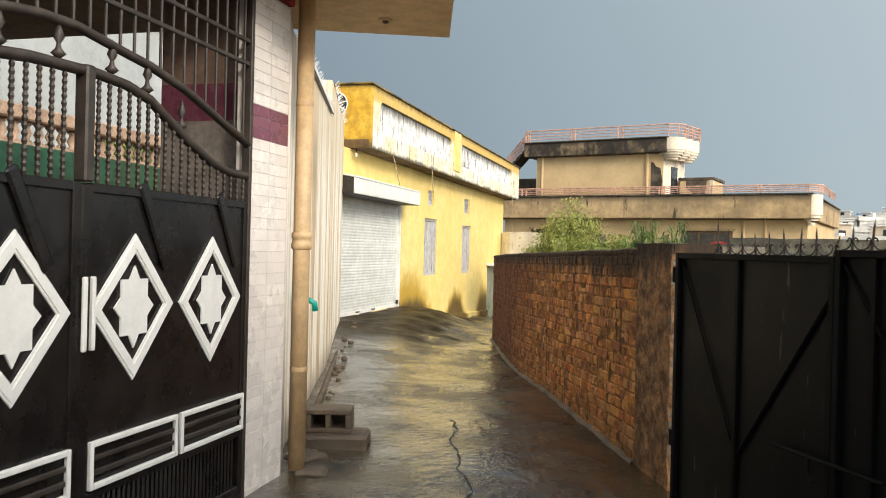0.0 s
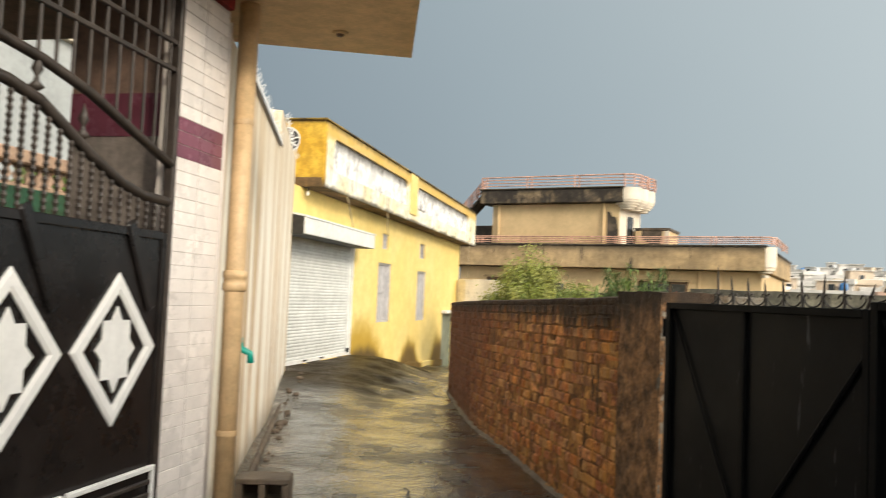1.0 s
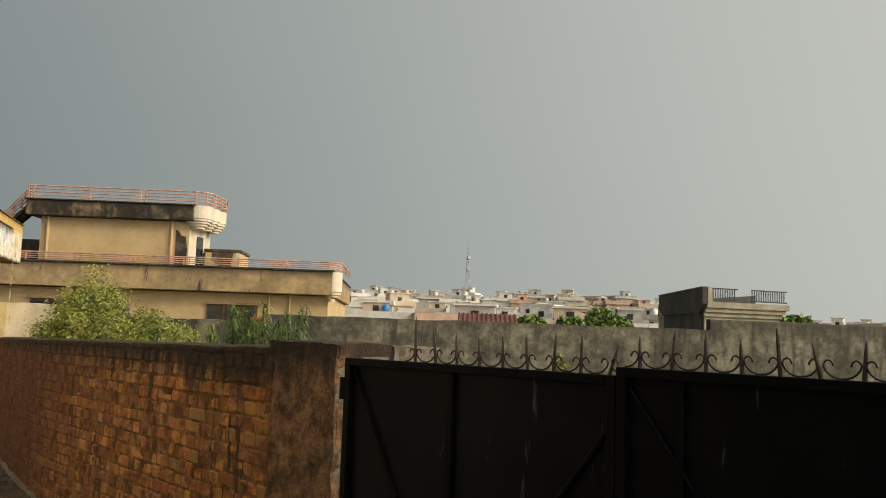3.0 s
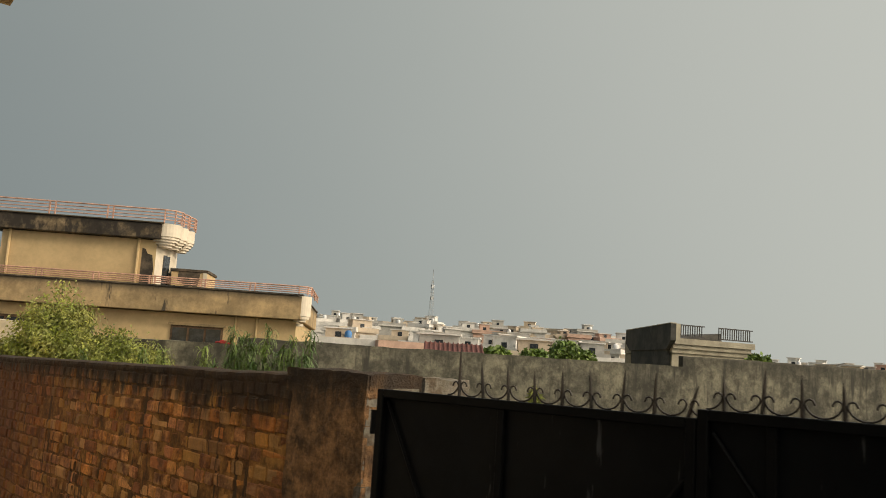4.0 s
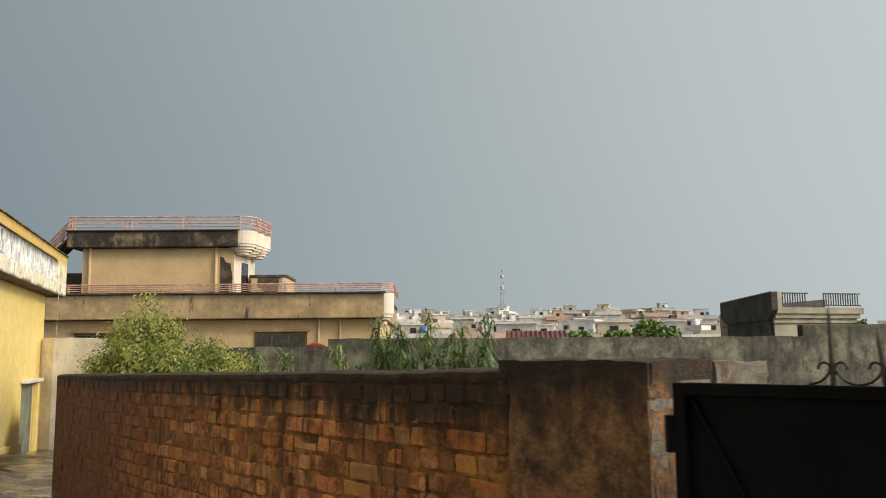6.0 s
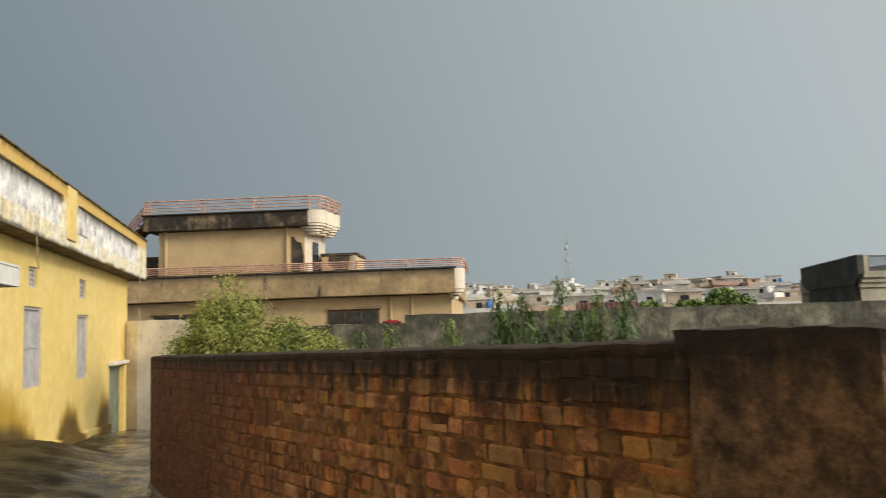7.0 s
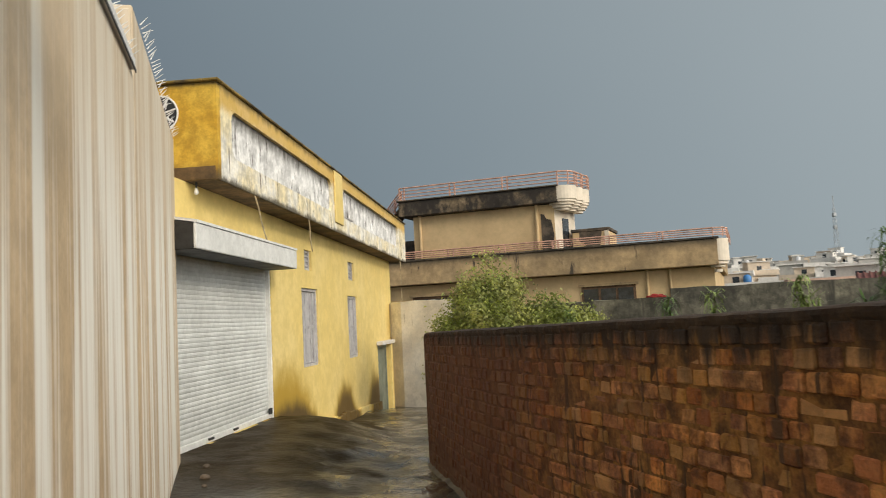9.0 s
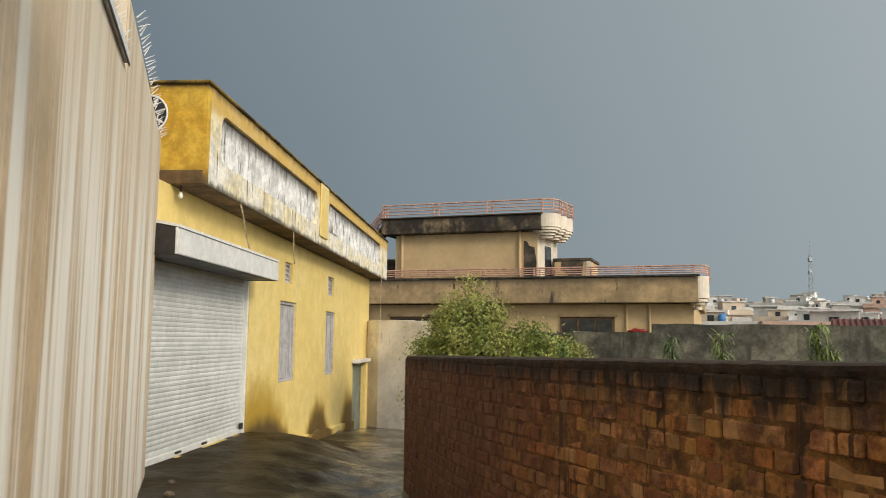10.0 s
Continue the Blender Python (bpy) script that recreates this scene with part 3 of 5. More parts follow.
part("coping", box(-6.8, PX - 0.142, 13.06, 13.24, PT - 0.03, PT, bevel=0.008), M["coping"], yb)
for p0, p1, q0, q1 in panels:
    part("sunk_panel", box(PX - 0.085, PX - 0.05, p0, p1, q0, q1), M["lime"], yb, "flaking limewashed panel")
    for cy, cz, sy, sz in ((p0, q0, 1, 1), (p1, q0, -1, 1), (p1, q1, -1, -1), (p0, q1, 1, -1)):
        arc = [(cy + sy * 0.16 * (1 - math.sin(a)), cz + sz * 0.16 * (1 - math.cos(a))) for a in np.linspace(0, math.pi / 2, 7)]
        part("rounded_corner", prism(bmesh.new(), [(cy, cz)] + arc, PX - 0.05, PX - 0.002, "x"), M["parapet"], yb)
    bm = bmesh.new()
    for i in range(int((p1 - p0) / 0.16)):
        a = p0 + 0.1 + i * 0.16 + random.uniform(-0.04, 0.04)
        bx(bm, PX - 0.052, PX - 0.046, a, a + random.uniform(0.05, 0.11), q0 + random.uniform(0.02, 0.2), q1 - random.uniform(0.04, 0.2), bevel=0.003)
    part("flaking_patch", bm, M["lime"], yb)
part("lattice_panel", box(PX - 0.049, PX - 0.03, 19.42, 20.35, 3.47, 3.94, bevel=0.01), M["window_grey"], yb, "grey pierced lattice panel")
for k in range(6):
    part("lattice_bar", box(PX - 0.03, PX - 0.012, 19.46 + k * 0.15, 19.51 + k * 0.15, 3.49, 3.92, bevel=0.004), M["lime"], yb)
part("pilaster", box(PX + 0.002, PX + 0.03, 18.6, 19.2, PB + 0.15, PT - 0.032, bevel=0.01), M["yellow"], yb)
# round pierced ornament on the parapet's end
orn = thing("round_ornament", "round pierced black and white ornament on the parapet end", "ornament", pose(-4.62, 13.085, 3.86, 90, 0, 0))
bm = bmesh.new()
ring = [(0.2 * math.cos(a), 0.2 * math.sin(a), 0) for a in np.linspace(0, 2 * math.pi, 29)]
tube(bm, ring, 0.011, 6, cap=False)
part("rim", bm, M["white_enamel"], orn, smooth=True)
part("disc", lathe(bmesh.new(), ((0.19, -0.012), (0.19, 0.006)), 28), M["dark"], orn)
for k in range(8):
    a = k * math.pi / 4
    part("spoke", tube(bmesh.new(), ((0.02 * math.cos(a), 0.02 * math.sin(a), 0.012), (0.185 * math.cos(a + 0.25), 0.185 * math.sin(a + 0.25), 0.012)), 0.011, 6), M["white_enamel"], orn)
part("boss", lathe(bmesh.new(), ((0.05, 0.0), (0.05, 0.02), (0.02, 0.035)), 14), M["white_enamel"], orn)

# roller shutter with its hood
sh = thing("roller_shutter", "closed pale grey steel roller shutter with ribbed slats", "shutter", pose(FX - 0.07, S_Y0, S_Z0))
W = S_Y1 - S_Y0
bm = bmesh.new()
NS = 38
hs = (S_Z1 - S_Z0 - 0.07) / NS
prof = [(0.0, 0.0), (0.004, 0.15), (0.007, 0.5), (0.004, 0.85), (0.0, 1.0)]
vs = []
for dx, f in prof:
    vs.append((bm.verts.new((dx, 0.03, f * hs)), bm.verts.new((dx, W - 0.03, f * hs))))
for a, b in zip(vs, vs[1:]):
    bm.faces.new((a[0], a[1], b[1], b[0]))
bb = [(bm.verts.new((-0.012, 0.03, 0)), bm.verts.new((-0.012, W - 0.03, 0))), (bm.verts.new((-0.012, 0.03, hs)), bm.verts.new((-0.012, W - 0.03, hs)))]
bm.faces.new((bb[0][0], bb[1][0], bb[1][1], bb[0][1]))
bm.faces.new((bb[0][0], bb[0][1], vs[0][1], vs[0][0]))
bm.faces.new((bb[1][0], vs[-1][0], vs[-1][1], bb[1][1]))
slat = mesh_of("slat", bm, M["shutter"])
for i in range(NS):
    piece("slat", slat, sh, pose(0, 0, 0.07 + i * hs))
part("bottom_rail", box(-0.015, 0.03, 0.03, W - 0.03, 0.0, 0.068, bevel=0.006), M["shutter_box"], sh)
for yy in (0.0, W - 0.045):
    part("guide_rail", box(-0.03, 0.06, yy, yy + 0.045, 0.0, S_Z1 - S_Z0, bevel=0.004), M["shutter_box"], sh)
part("lock_hasp", box(0.03, 0.06, W - 0.16, W - 0.06, 0.06, 0.14, bevel=0.006), M["dark"], sh)
for yy in (0.9, 1.7):
    part("handle", box(0.03, 0.055, yy, yy + 0.14, 0.03, 0.055, bevel=0.006), M["dark"], sh)
hood = thing("shutter_hood", "pale grey sheet-metal hood over the roller shutter", "hood", pose(FX + 0.003, 12.3, 2.30))
HW = 15.85 - 12.3
part("front_sheet", box(0.40, 0.43, 0, HW, 0.0, 0.25, bevel=0.006), M["shutter_box"], hood)
bm = prism(bmesh.new(), [(0.0, 0.33), (0.0, 0.36), (0.44, 0.28), (0.44, 0.252)], 0, HW, "y")
part("top_sheet", bm, M["shutter_box"], hood)
for yy in (0.0, HW - 0.02):
    part("end_plate", prism(bmesh.new(), [(0.0, 0.0), (0.398, 0.0), (0.398, 0.25), (0.0, 0.325)], yy, yy + 0.02, "y"), M["dark"], hood, "dark end plate")
part("bottom_lip", box(0.0, 0.398, 0.022, HW - 0.022, -0.004, 0.006), M["dark"], hood)


def facade_window(y0, y1, z0, z1, leaves):
    w = thing("window", "tall grey boarded window set in the yellow wall", "window", pose(FX, y0, z0), kind="structure", group="facade windows")
    W, H = y1 - y0, z1 - z0
    f = 0.05
    for a, b, c, d in ((0, f, 0, H), (W - f, W, 0, H), (f, W - f, 0, f), (f, W - f, H - f, H)):
        part("frame", box(-0.12, -0.03, a, b, c, d, bevel=0.004), M["window_grey"], w)
    lw = (W - 2 * f) / leaves
    for k in range(leaves):
        part("leaf", box(-0.10, -0.06, f + k * lw + 0.005, f + (k + 1) * lw - 0.005, f + 0.003, H - f - 0.003, bevel=0.004), M["window_grey"], w)
        part("ledge", box(-0.06, -0.045, f + k * lw + 0.05, f + (k + 1) * lw - 0.05, H * 0.48, H * 0.52, bevel=0.004), M["window_grey"], w)
        for q in range(1, 3):
            part("batten", box(-0.059, -0.048, f + k * lw + lw * q / 3 - 0.012, f + k * lw + lw * q / 3 + 0.012, f + 0.02, H - f - 0.02), M["window_grey"], w)


facade_window(17.62, 18.66, 0.83, 2.12, 2)
facade_window(21.1, 22.05, 0.80, 2.07, 2)
for y0, y1, z0, z1 in ((17.86, 18.32, 2.42, 2.76), (21.25, 21.85, 2.40, 2.78)):
    v = thing("ventilator_window", "small high ventilator window in the yellow wall", "window", pose(FX, y0, z0), kind="structure", group="ventilators")
    W, H = y1 - y0, z1 - z0
    for a, b, c, d in ((0, 0.04, 0, H), (W - 0.04, W, 0, H), (0.04, W - 0.04, 0, 0.04), (0.04, W - 0.04, H - 0.04, H)):
        part("frame", box(-0.11, -0.04, a, b, c, d, bevel=0.004), M["window_grey"], v)
    part("pane", box(-0.09, -0.075, 0.04, W - 0.04, 0.04, H - 0.04), M["window_grey"], v)
    for k in range(3):
        part("louvre", box(-0.075, -0.05, 0.045, W - 0.045, 0.07 + k * 0.08, 0.10 + k * 0.08, bevel=0.004), M["window_grey"], v)
dr = thing("side_door", "grey-green metal door under a thin lintel slab", "door", pose(FX, 24.3, -0.75), kind="structure")
part("door_leaf", box(-0.10, -0.06, 0.06, 1.34, 0.02, 1.64, bevel=0.006), M["door_green"], dr)
for a, b, c, d in ((0, 0.06, 0, 1.7), (1.34, 1.40, 0, 1.7), (0.06, 1.34, 1.64, 1.70)):
    part("frame", box(-0.16, -0.03, a, b, c, d, bevel=0.004), M["door_green"], dr)
part("lintel_slab", box(0.003, 0.16, -0.15, 1.75, 1.70, 1.79, bevel=0.012), M["whitewash"], dr)
part("reveal_post", box(0.003, 0.10, 1.42, 1.66, -0.1, 1.699, bevel=0.012), M["yellow"], dr)

# bits hanging from the roof edge
for y, z0, dx, l in ((14.35, 3.12, 0.08, 0.62), (16.9, 3.12, 0.02, 0.48), (26.3, 3.12, 0.0, 1.2)):
    pts = [(PX - 0.02 + 0.0 * k, y + dx * k * 2.2 * 0.5 + 0.02 * math.sin(k * 1.3), z0 - l * k / 6) for k in range(7)]
    solid("hanging_wire", tube(bmesh.new(), pts, 0.010, 6), M["rope"], "pale frayed wire hanging from the roof edge", "wire", smooth=True)
lb = thing("bulb_holder", "bare white bulb hanging under the roof slab", "lamp", pose(-4.28, 13.2, 2.97) @ Matrix.Scale(0.6, 4))
part("cap", lathe(bmesh.new(), ((0.02, 0.13), (0.025, 0.235)), 10), M["dark"], lb)
part("bulb", lathe(bmesh.new(), ((0.005, 0.0), (0.04, 0.03), (0.045, 0.06), (0.025, 0.11), (0.02, 0.13)), 12), M["bulb"], lb, smooth=True)

# ---- streaked boundary wall ----
LA, LB, LC = (-1.58, 5.02), (-3.00, 9.15), (-4.20, 12.45)
lw = thing("boundary_wall", "tall beige boundary wall streaked white by rain", "wall", kind="structure")


def wall_run(a, b, z0, z1, t, bevel=0.01):
    d = Vector((b[0] - a[0], b[1] - a[1], 0))
    return box(0, d.length, 0, t, z0, z1, bevel=bevel, m=along(a, b))


part("near_stretch", wall_run(LA, LB, -0.6, 3.0, 0.23), M["beige_wall"], lw)
part("far_stretch", wall_run(LB, LC, -0.6, 3.42, 0.24), M["beige_wall"], lw)
part("end_post", wall_run((-2.99, 9.10), (-3.04, 9.24), -0.6, 3.38, 0.30), M["beige_wall"], lw)
part("footing", wall_run((-1.62, 5.5), (-4.15, 12.5), -0.7, 0.09, -0.05, bevel=0.02), M["concrete_block"], lw, "rough concrete footing")


def spike_strip(a, b, z, label, iron=True):
    """A pale angle iron with rows of slanted spikes on a wall's edge."""
    s = thing("spike_strip", label, "spikes", along(a, b, z), group="wall spikes")
    L = math.hypot(b[0] - a[0], b[1] - a[1])
    if iron:
        part("angle_iron", box(0, L, -0.03, 0.03, 0.004, 0.07, bevel=0.005), M["white_enamel"], s)
        part("foot_strip", box(0, L, -0.035, -0.03, -0.012, 0.006), M["dark"], s)
    bm = bmesh.new()
    tube(bm, ((0, 0, 0), (0, -0.03, 0.065)), [0.005, 0.0015], 5)
    m1 = mesh_of("spike", bm, M["white_enamel"])
    n = int(L / 0.075)
    for k in range(n):
        piece("spike", m1, s, pose(0.03 + k * L / n, 0, 0.065, random.uniform(-5, 45), random.uniform(-14, 14), random.uniform(-15, 15)))


spike_strip((-1.87, 5.85), (-2.985, 9.08), 3.0, "white spiked angle iron along the wall top")
spike_strip((-3.10, 9.45), (-4.18, 12.40), 3.36, "white spikes on the higher far stretch of wall", iron=False)

# ---- gate house ----
GX = -1.455
gh = thing("tiled_pillar", "cream tiled gate pillar with a plum tile band", "pillar", pose(0, 0, 0), kind="structure")
part("core", box(GX - 0.085, GX - 0.0015, 4.385, 4.876, -0.5, 2.95), M["grout"], gh)
TH, TG = 0.066, 0.0025
course = -0.035
tile_w = mesh_of("tile", box(0, 0.016, 0, 0.236, 0, TH - TG, bevel=0.0015), M["tile_white"])
tile_p = mesh_of("tile", box(0, 0.016, 0, 0.236, 0, TH - TG, bevel=0.0015), M["tile_plum"])
tile_s = mesh_of("tile", box(0, 0.083, 0, 0.014, 0, TH - TG, bevel=0.0015), M["tile_white"])
tile_sp = mesh_of("tile", box(0, 0.083, 0, 0.014, 0, TH - TG, bevel=0.0015), M["tile_plum"])
k = 0
while course + TH < 2.94:
    plum = 2.05 < course + 0.03 < 2.28
    for j in range(2):
        piece("tile", tile_p if plum else tile_w, gh, pose(GX - 0.014, 4.387 + j * 0.24, course))
    piece("tile", tile_sp if plum else tile_s, gh, pose(GX - 0.085, 4.866, course))
    course += TH
    k += 1

cn = thing("canopy", "ochre concrete canopy slab over the gate", "canopy", kind="structure")
CAN = [(-0.742, 6.06), (-1.78, 5.64), (-2.6, 5.3), (-2.6, 3.0), (-1.6, 3.0), (-0.38, 4.85)]
part("slab", prism(bmesh.new(), CAN, 3.035, 3.16), M["ochre"], cn)
part("edge_band", prism(bmesh.new(), [(x - 0.0, y) for x, y in CAN], 3.162, 3.30), M["porch_dark"], cn)
lampring = thing("ceiling_rose", "small round fitting under the canopy", "fitting", pose(-1.05, 5.5, 3.02))
part("plate", lathe(bmesh.new(), ((0.045, 0.0), (0.05, 0.014)), 14), M["ochre"], lampring)
part("cap", lathe(bmesh.new(), ((0.018, -0.012), (0.024, 0.0)), 12), M["porch_dark"], lampring)
solid("red_beam", box(GX - 0.03, GX + 0.03, 2.0, 4.87, 2.955, 3.033, bevel=0.006), M["red"], "dark red painted beam over the gate grille", "beam", "structure")

dp = thing("drain_pipe", "cream plastic rainwater pipe strapped beside the gate pillar", "pipe", pose(-1.40, 4.99, 0))
part("pipe", tube(bmesh.new(), ((0, 0, 0.02), (0, 0, 3.03)), 0.055, 20), M["pipe"], dp, smooth=True)
part("socket", lathe(bmesh.new(), ((0.057, 1.43), (0.067, 1.44), (0.067, 1.47), (0.062, 1.475), (0.062, 1.50), (0.067, 1.505), (0.067, 1.535), (0.057, 1.545)), 20), M["pipe"], dp, smooth=True)
for z in (0.65, 2.35):
    part("strap", lathe(bmesh.new(), ((0.0565, z), (0.0575, z + 0.005), (0.0575, z + 0.025), (0.0565, z + 0.03)), 20), M["pipe"], dp)
sp = thing("conduit", "thin grey conduit running down behind the pipe", "pipe", pose(-1.47, 4.90, 0))
part("tube", tube(bmesh.new(), ((0, 0, 0.1), (0, 0, 2.9)), 0.016, 8), M["grout"], sp, smooth=True)

tp = thing("water_tap", "teal plastic tap on the boundary wall", "tap", along((-1.80, 5.72), (-1.87, 5.93), 1.02) @ Matrix.Scale(1.2, 4))
part("spout", tube(bmesh.new(), ((0, 0.0, 0.03), (0, -0.09, 0.03), (0, -0.13, 0.01), (0, -0.135, -0.04)), 0.019, 10), M["teal"], tp, smooth=True)
part("valve", lathe(bmesh.new(), ((0.022, 0.03), (0.026, 0.05), (0.018, 0.075)), 12, (0, -0.07, 0)), M["teal"], tp, smooth=True)
part("lever", box(-0.055, 0.055, -0.085, -0.055, 0.076, 0.092, bevel=0.006), M["teal"], tp)
part("flange", tube(bmesh.new(), ((0, 0.0, 0.03), (0, -0.014, 0.03)), 0.032, 14), M["teal"], tp)
part("riser", tube(bmesh.new(), ((0, -0.012, -0.8), (0, -0.012, 0.02)), 0.011, 8), M["grout"], tp)

# ---- house gate ----
hg = thing("house_gate", "tall black metal gate with white diamond and star ornaments", "gate", pose(GX, 0, 0))
ARCH = ((1.75, 1.98), (2.1, 2.08), (2.4, 2.11), (2.7, 2.145), (2.97, 2.155), (3.06, 2.16), (3.27, 2.15), (3.44, 2.115), (3.60, 2.04), (3.76, 1.965), (3.97, 1.885), (4.15, 1.85), (4.35, 1.845))
UPPER = ((1.75, 2.12), (2.2, 2.24), (2.6, 2.30), (2.75, 2.32), (2.95, 2.325), (3.2, 2.295), (3.44, 2.27), (3.73, 2.215), (4.08, 2.11), (4.36, 2.025))


def at_curve(curve, y):
    for (a, za), (b, zb) in zip(curve, curve[1:]):
        if a <= y <= b:
            return za + (zb - za) * (y - a) / (b - a)
    return curve[-1][1]


for name, a, b in (("leaf", 1.75, 2.985), ("leaf", 3.015, 4.365)):
    lf = part(name, box(-0.02, 0.0, a, b, 0.40, 1.69, bevel=0.003), M["black_metal"], hg, "black sheet panel")
    for c, d, e, f in ((a, a + 0.045, 0.05, 1.695), (b - 0.045, b, 0.05, 1.695), (a + 0.045, b - 0.045, 1.66, 1.70), (a + 0.045, b - 0.045, 0.05, 0.09), (a + 0.045, b - 0.045, 0.37, 0.40)):
        part("frame_bar", box(-0.03, 0.012, c, d, e, f, bevel=0.004), M["black_metal"], lf)
    rib = mesh_of("rib", tube(bmesh.new(), ((0, 0, 0.09), (0, 0, 0.37)), 0.012, 6), M["black_metal"])
    n = int((b - a - 0.1) / 0.035)
    for k in range(n):
        piece("rib", rib, lf, pose(-0.005, a + 0.06 + k * 0.035, 0))
    part("back_sheet", box(-0.03, -0.024, a + 0.045, b - 0.045, 0.09, 0.37), M["black_metal"], lf)
part("meeting_post", box(-0.035, 0.014, 2.99, 3.035, 0.04, 1.695, bevel=0.008), M["black_metal"], hg)
part("meeting_post", box(-0.035, 0.03, 2.985, 3.04, 1.70, 2.18, bevel=0.008), M["bar_metal"], hg)
part("hinge_post", box(-0.03, 0.02, 4.352, 4.384, 0.0, 2.90, bevel=0.004), M["bar_metal"], hg)


def diamond(yc, zc, hy, hz):
    outer = [(yc, zc + hz), (yc + hy, zc), (yc, zc - hz), (yc - hy, zc)]
    k = 0.74
    inner = [(yc + (p - yc) * k, zc + (q - zc) * k) for p, q in outer]
    bm = bmesh.new()
    for i in range(4):
        j = (i + 1) % 4
        prism(bm, [outer[i], outer[j], inner[j], inner[i]], 0.003, 0.011, "x")
        a, b, c, d = (Vector(q) for q in (outer[i], outer[j], inner[j], inner[i]))
        prism(bm, [tuple(a.lerp(d, 0.2)), tuple(b.lerp(c, 0.2)), tuple(c.lerp(b, 0.2)), tuple(d.lerp(a, 0.2))], 0.011, 0.016, "x")
    d = part("diamond_frame", bm, M["white_enamel"], hg, "raised white diamond frame")
    star = [(0, 0.185), (0.035, 0.125), (0.095, 0.125), (0.095, 0.045), (0.14, 0.0), (0.095, -0.045), (0.095, -0.125), (0.035, -0.125), (0, -0.185), (-0.035, -0.125), (-0.095, -0.125), (-0.095, -0.045), (-0.14, 0), (-0.095, 0.045), (-0.095, 0.125), (-0.035, 0.125)]
    part("star_plate", prism(bmesh.new(), [(yc + p, zc + q) for p, q in star], 0.003, 0.012, "x"), M["white_enamel"], hg, "white eight-pointed star plate")
    return d


for yc in (2.64, 3.35, 4.0):
    diamond(yc, 1.165, 0.30, 0.33)
part("lock_plate", box(0.015, 0.032, 2.992, 3.018, 1.0, 1.31, bevel=0.005), M["white_enamel"], hg, "white lock cover")
part("lock_plate", box(0.003, 0.03, 3.05, 3.072, 1.0, 1.31, bevel=0.005), M["white_enamel"], hg)
# slanted pressed ribs above the diamonds
for yc in (2.62, 3.40, 4.06):
    part("slanted_rib", box(0.002, 0.022, -0.035, 0.035, -0.22, 0.22, bevel=0.012, m=pose(0, yc + 0.09, 1.53, 28, 0, 0)), M["black_metal"], hg)
for a, b in ((2.36, 2.95), (3.065, 3.70), (3.73, 4.345)):
    fr = bmesh.new()
    for c, d, e, f in ((a, a + 0.022, 0.41, 0.615), (b - 0.022, b, 0.41, 0.615), (a + 0.022, b - 0.022, 0.41, 0.435), (a + 0.022, b - 0.022, 0.59, 0.615)):
        bx(fr, 0.003, 0.026, c, d, e, f, bevel=0.004)
    part("louvre_frame", fr, M["white_enamel"], hg, "white rectangular louvre frame")
    for z in (0.47, 0.53):
        part("louvre_bar", box(0.002, 0.022, a + 0.025, b - 0.025, z, z + 0.022, bevel=0.004), M["bar_metal"], hg)
part("arch_rail", tube(bmesh.new(), [(0, y, z) for y, z in ARCH], 0.024, 8), M["bar_metal"], hg, smooth=True)
part("upper_rail", tube(bmesh.new(), [(0.0, y, z) for y, z in UPPER], 0.022, 8), M["bar_metal"], hg, smooth=True)
for z in (2.47, 2.60, 2.88):
    part("cross_rail", box(-0.012, 0.012, 1.75, 4.351, z, z + 0.022, bevel=0.003), M["bar_metal"], hg)
y = 1.8
while y < 4.33:
    if abs(y - 3.0) > 0.06:
        top = at_curve(ARCH, y) - 0.02
        h = top - 1.70
        prof = []
        nb = max(2, int(h / 0.028))
        for i in range(nb):
            z = 1.70 + h * i / nb
            prof += [(0.0075, z), (0.0125, z + h / nb * 0.5)]
        prof.append((0.0075, top))
        part("twisted_baluster", lathe(bmesh.new(), prof, 6, (0, y, 0)), M["bar_metal"], hg)
    y += 0.068
y = 1.85
while y < 4.33:
    part("grille_bar", tube(bmesh.new(), ((0, y, at_curve(UPPER, y)), (0, y, 2.95)), 0.008, 6), M["bar_metal"], hg)
    y += 0.098
for y in (2.25, 2.55, 2.85, 3.17, 3.42, 3.70):
    z = at_curve(ARCH, y) + 0.02
    part("spear", lathe(bmesh.new(), ((0.006, z), (0.03, z + 0.02), (0.012, z + 0.04), (0.008, z + 0.06), (0.022, z + 0.085), (0.002, z + 0.15)), 8, (0, y, 0)), M["bar_metal"], hg, smooth=True)

# porch and court behind the gate
pw = thing("porch_wall", "short porch wall with a plum dado band", "wall", kind="structure")
part("lower_wall", box(-2.12, GX - 0.087, 4.50, 4.70, -0.4, 2.19), M["porch_grey"], pw)
part("plum_band", box(-2.12, GX - 0.087, 4.497, 4.703, 2.19, 2.41), M["tile_plum"], pw, "plum tile band")
part("upper_wall", box(-2.12, GX - 0.087, 4.50, 4.70, 2.41, 2.95), M["porch_dark"], pw)
solid("porch_ceiling", bx(box(-9.0, GX, 0.2, 4.75, 2.96, 3.03), -9.0, -1.95, 4.75, 5.26, 2.96, 3.03), M["porch_dark"], "brown porch ceiling slab", "ceiling", "structure")
solid("porch_floor", box(-9.0, GX - 0.05, -1.0, 4.7, -0.5, 0.03), M["floor_tile"], "wet tiled court floor", "floor", "structure")
cw = thing("court_wall", "court wall with a terracotta balustrade and green sheeting", "wall", kind="structure")
part("base_wall", box(-7.0, -6.75, 4.0, 11.9, -0.5, 1.3), M["porch_grey"], cw)
part("green_sheet", box(-6.74, -6.72, 4.0, 11.9, 1.3, 2.60), M["green_sheet"], cw)
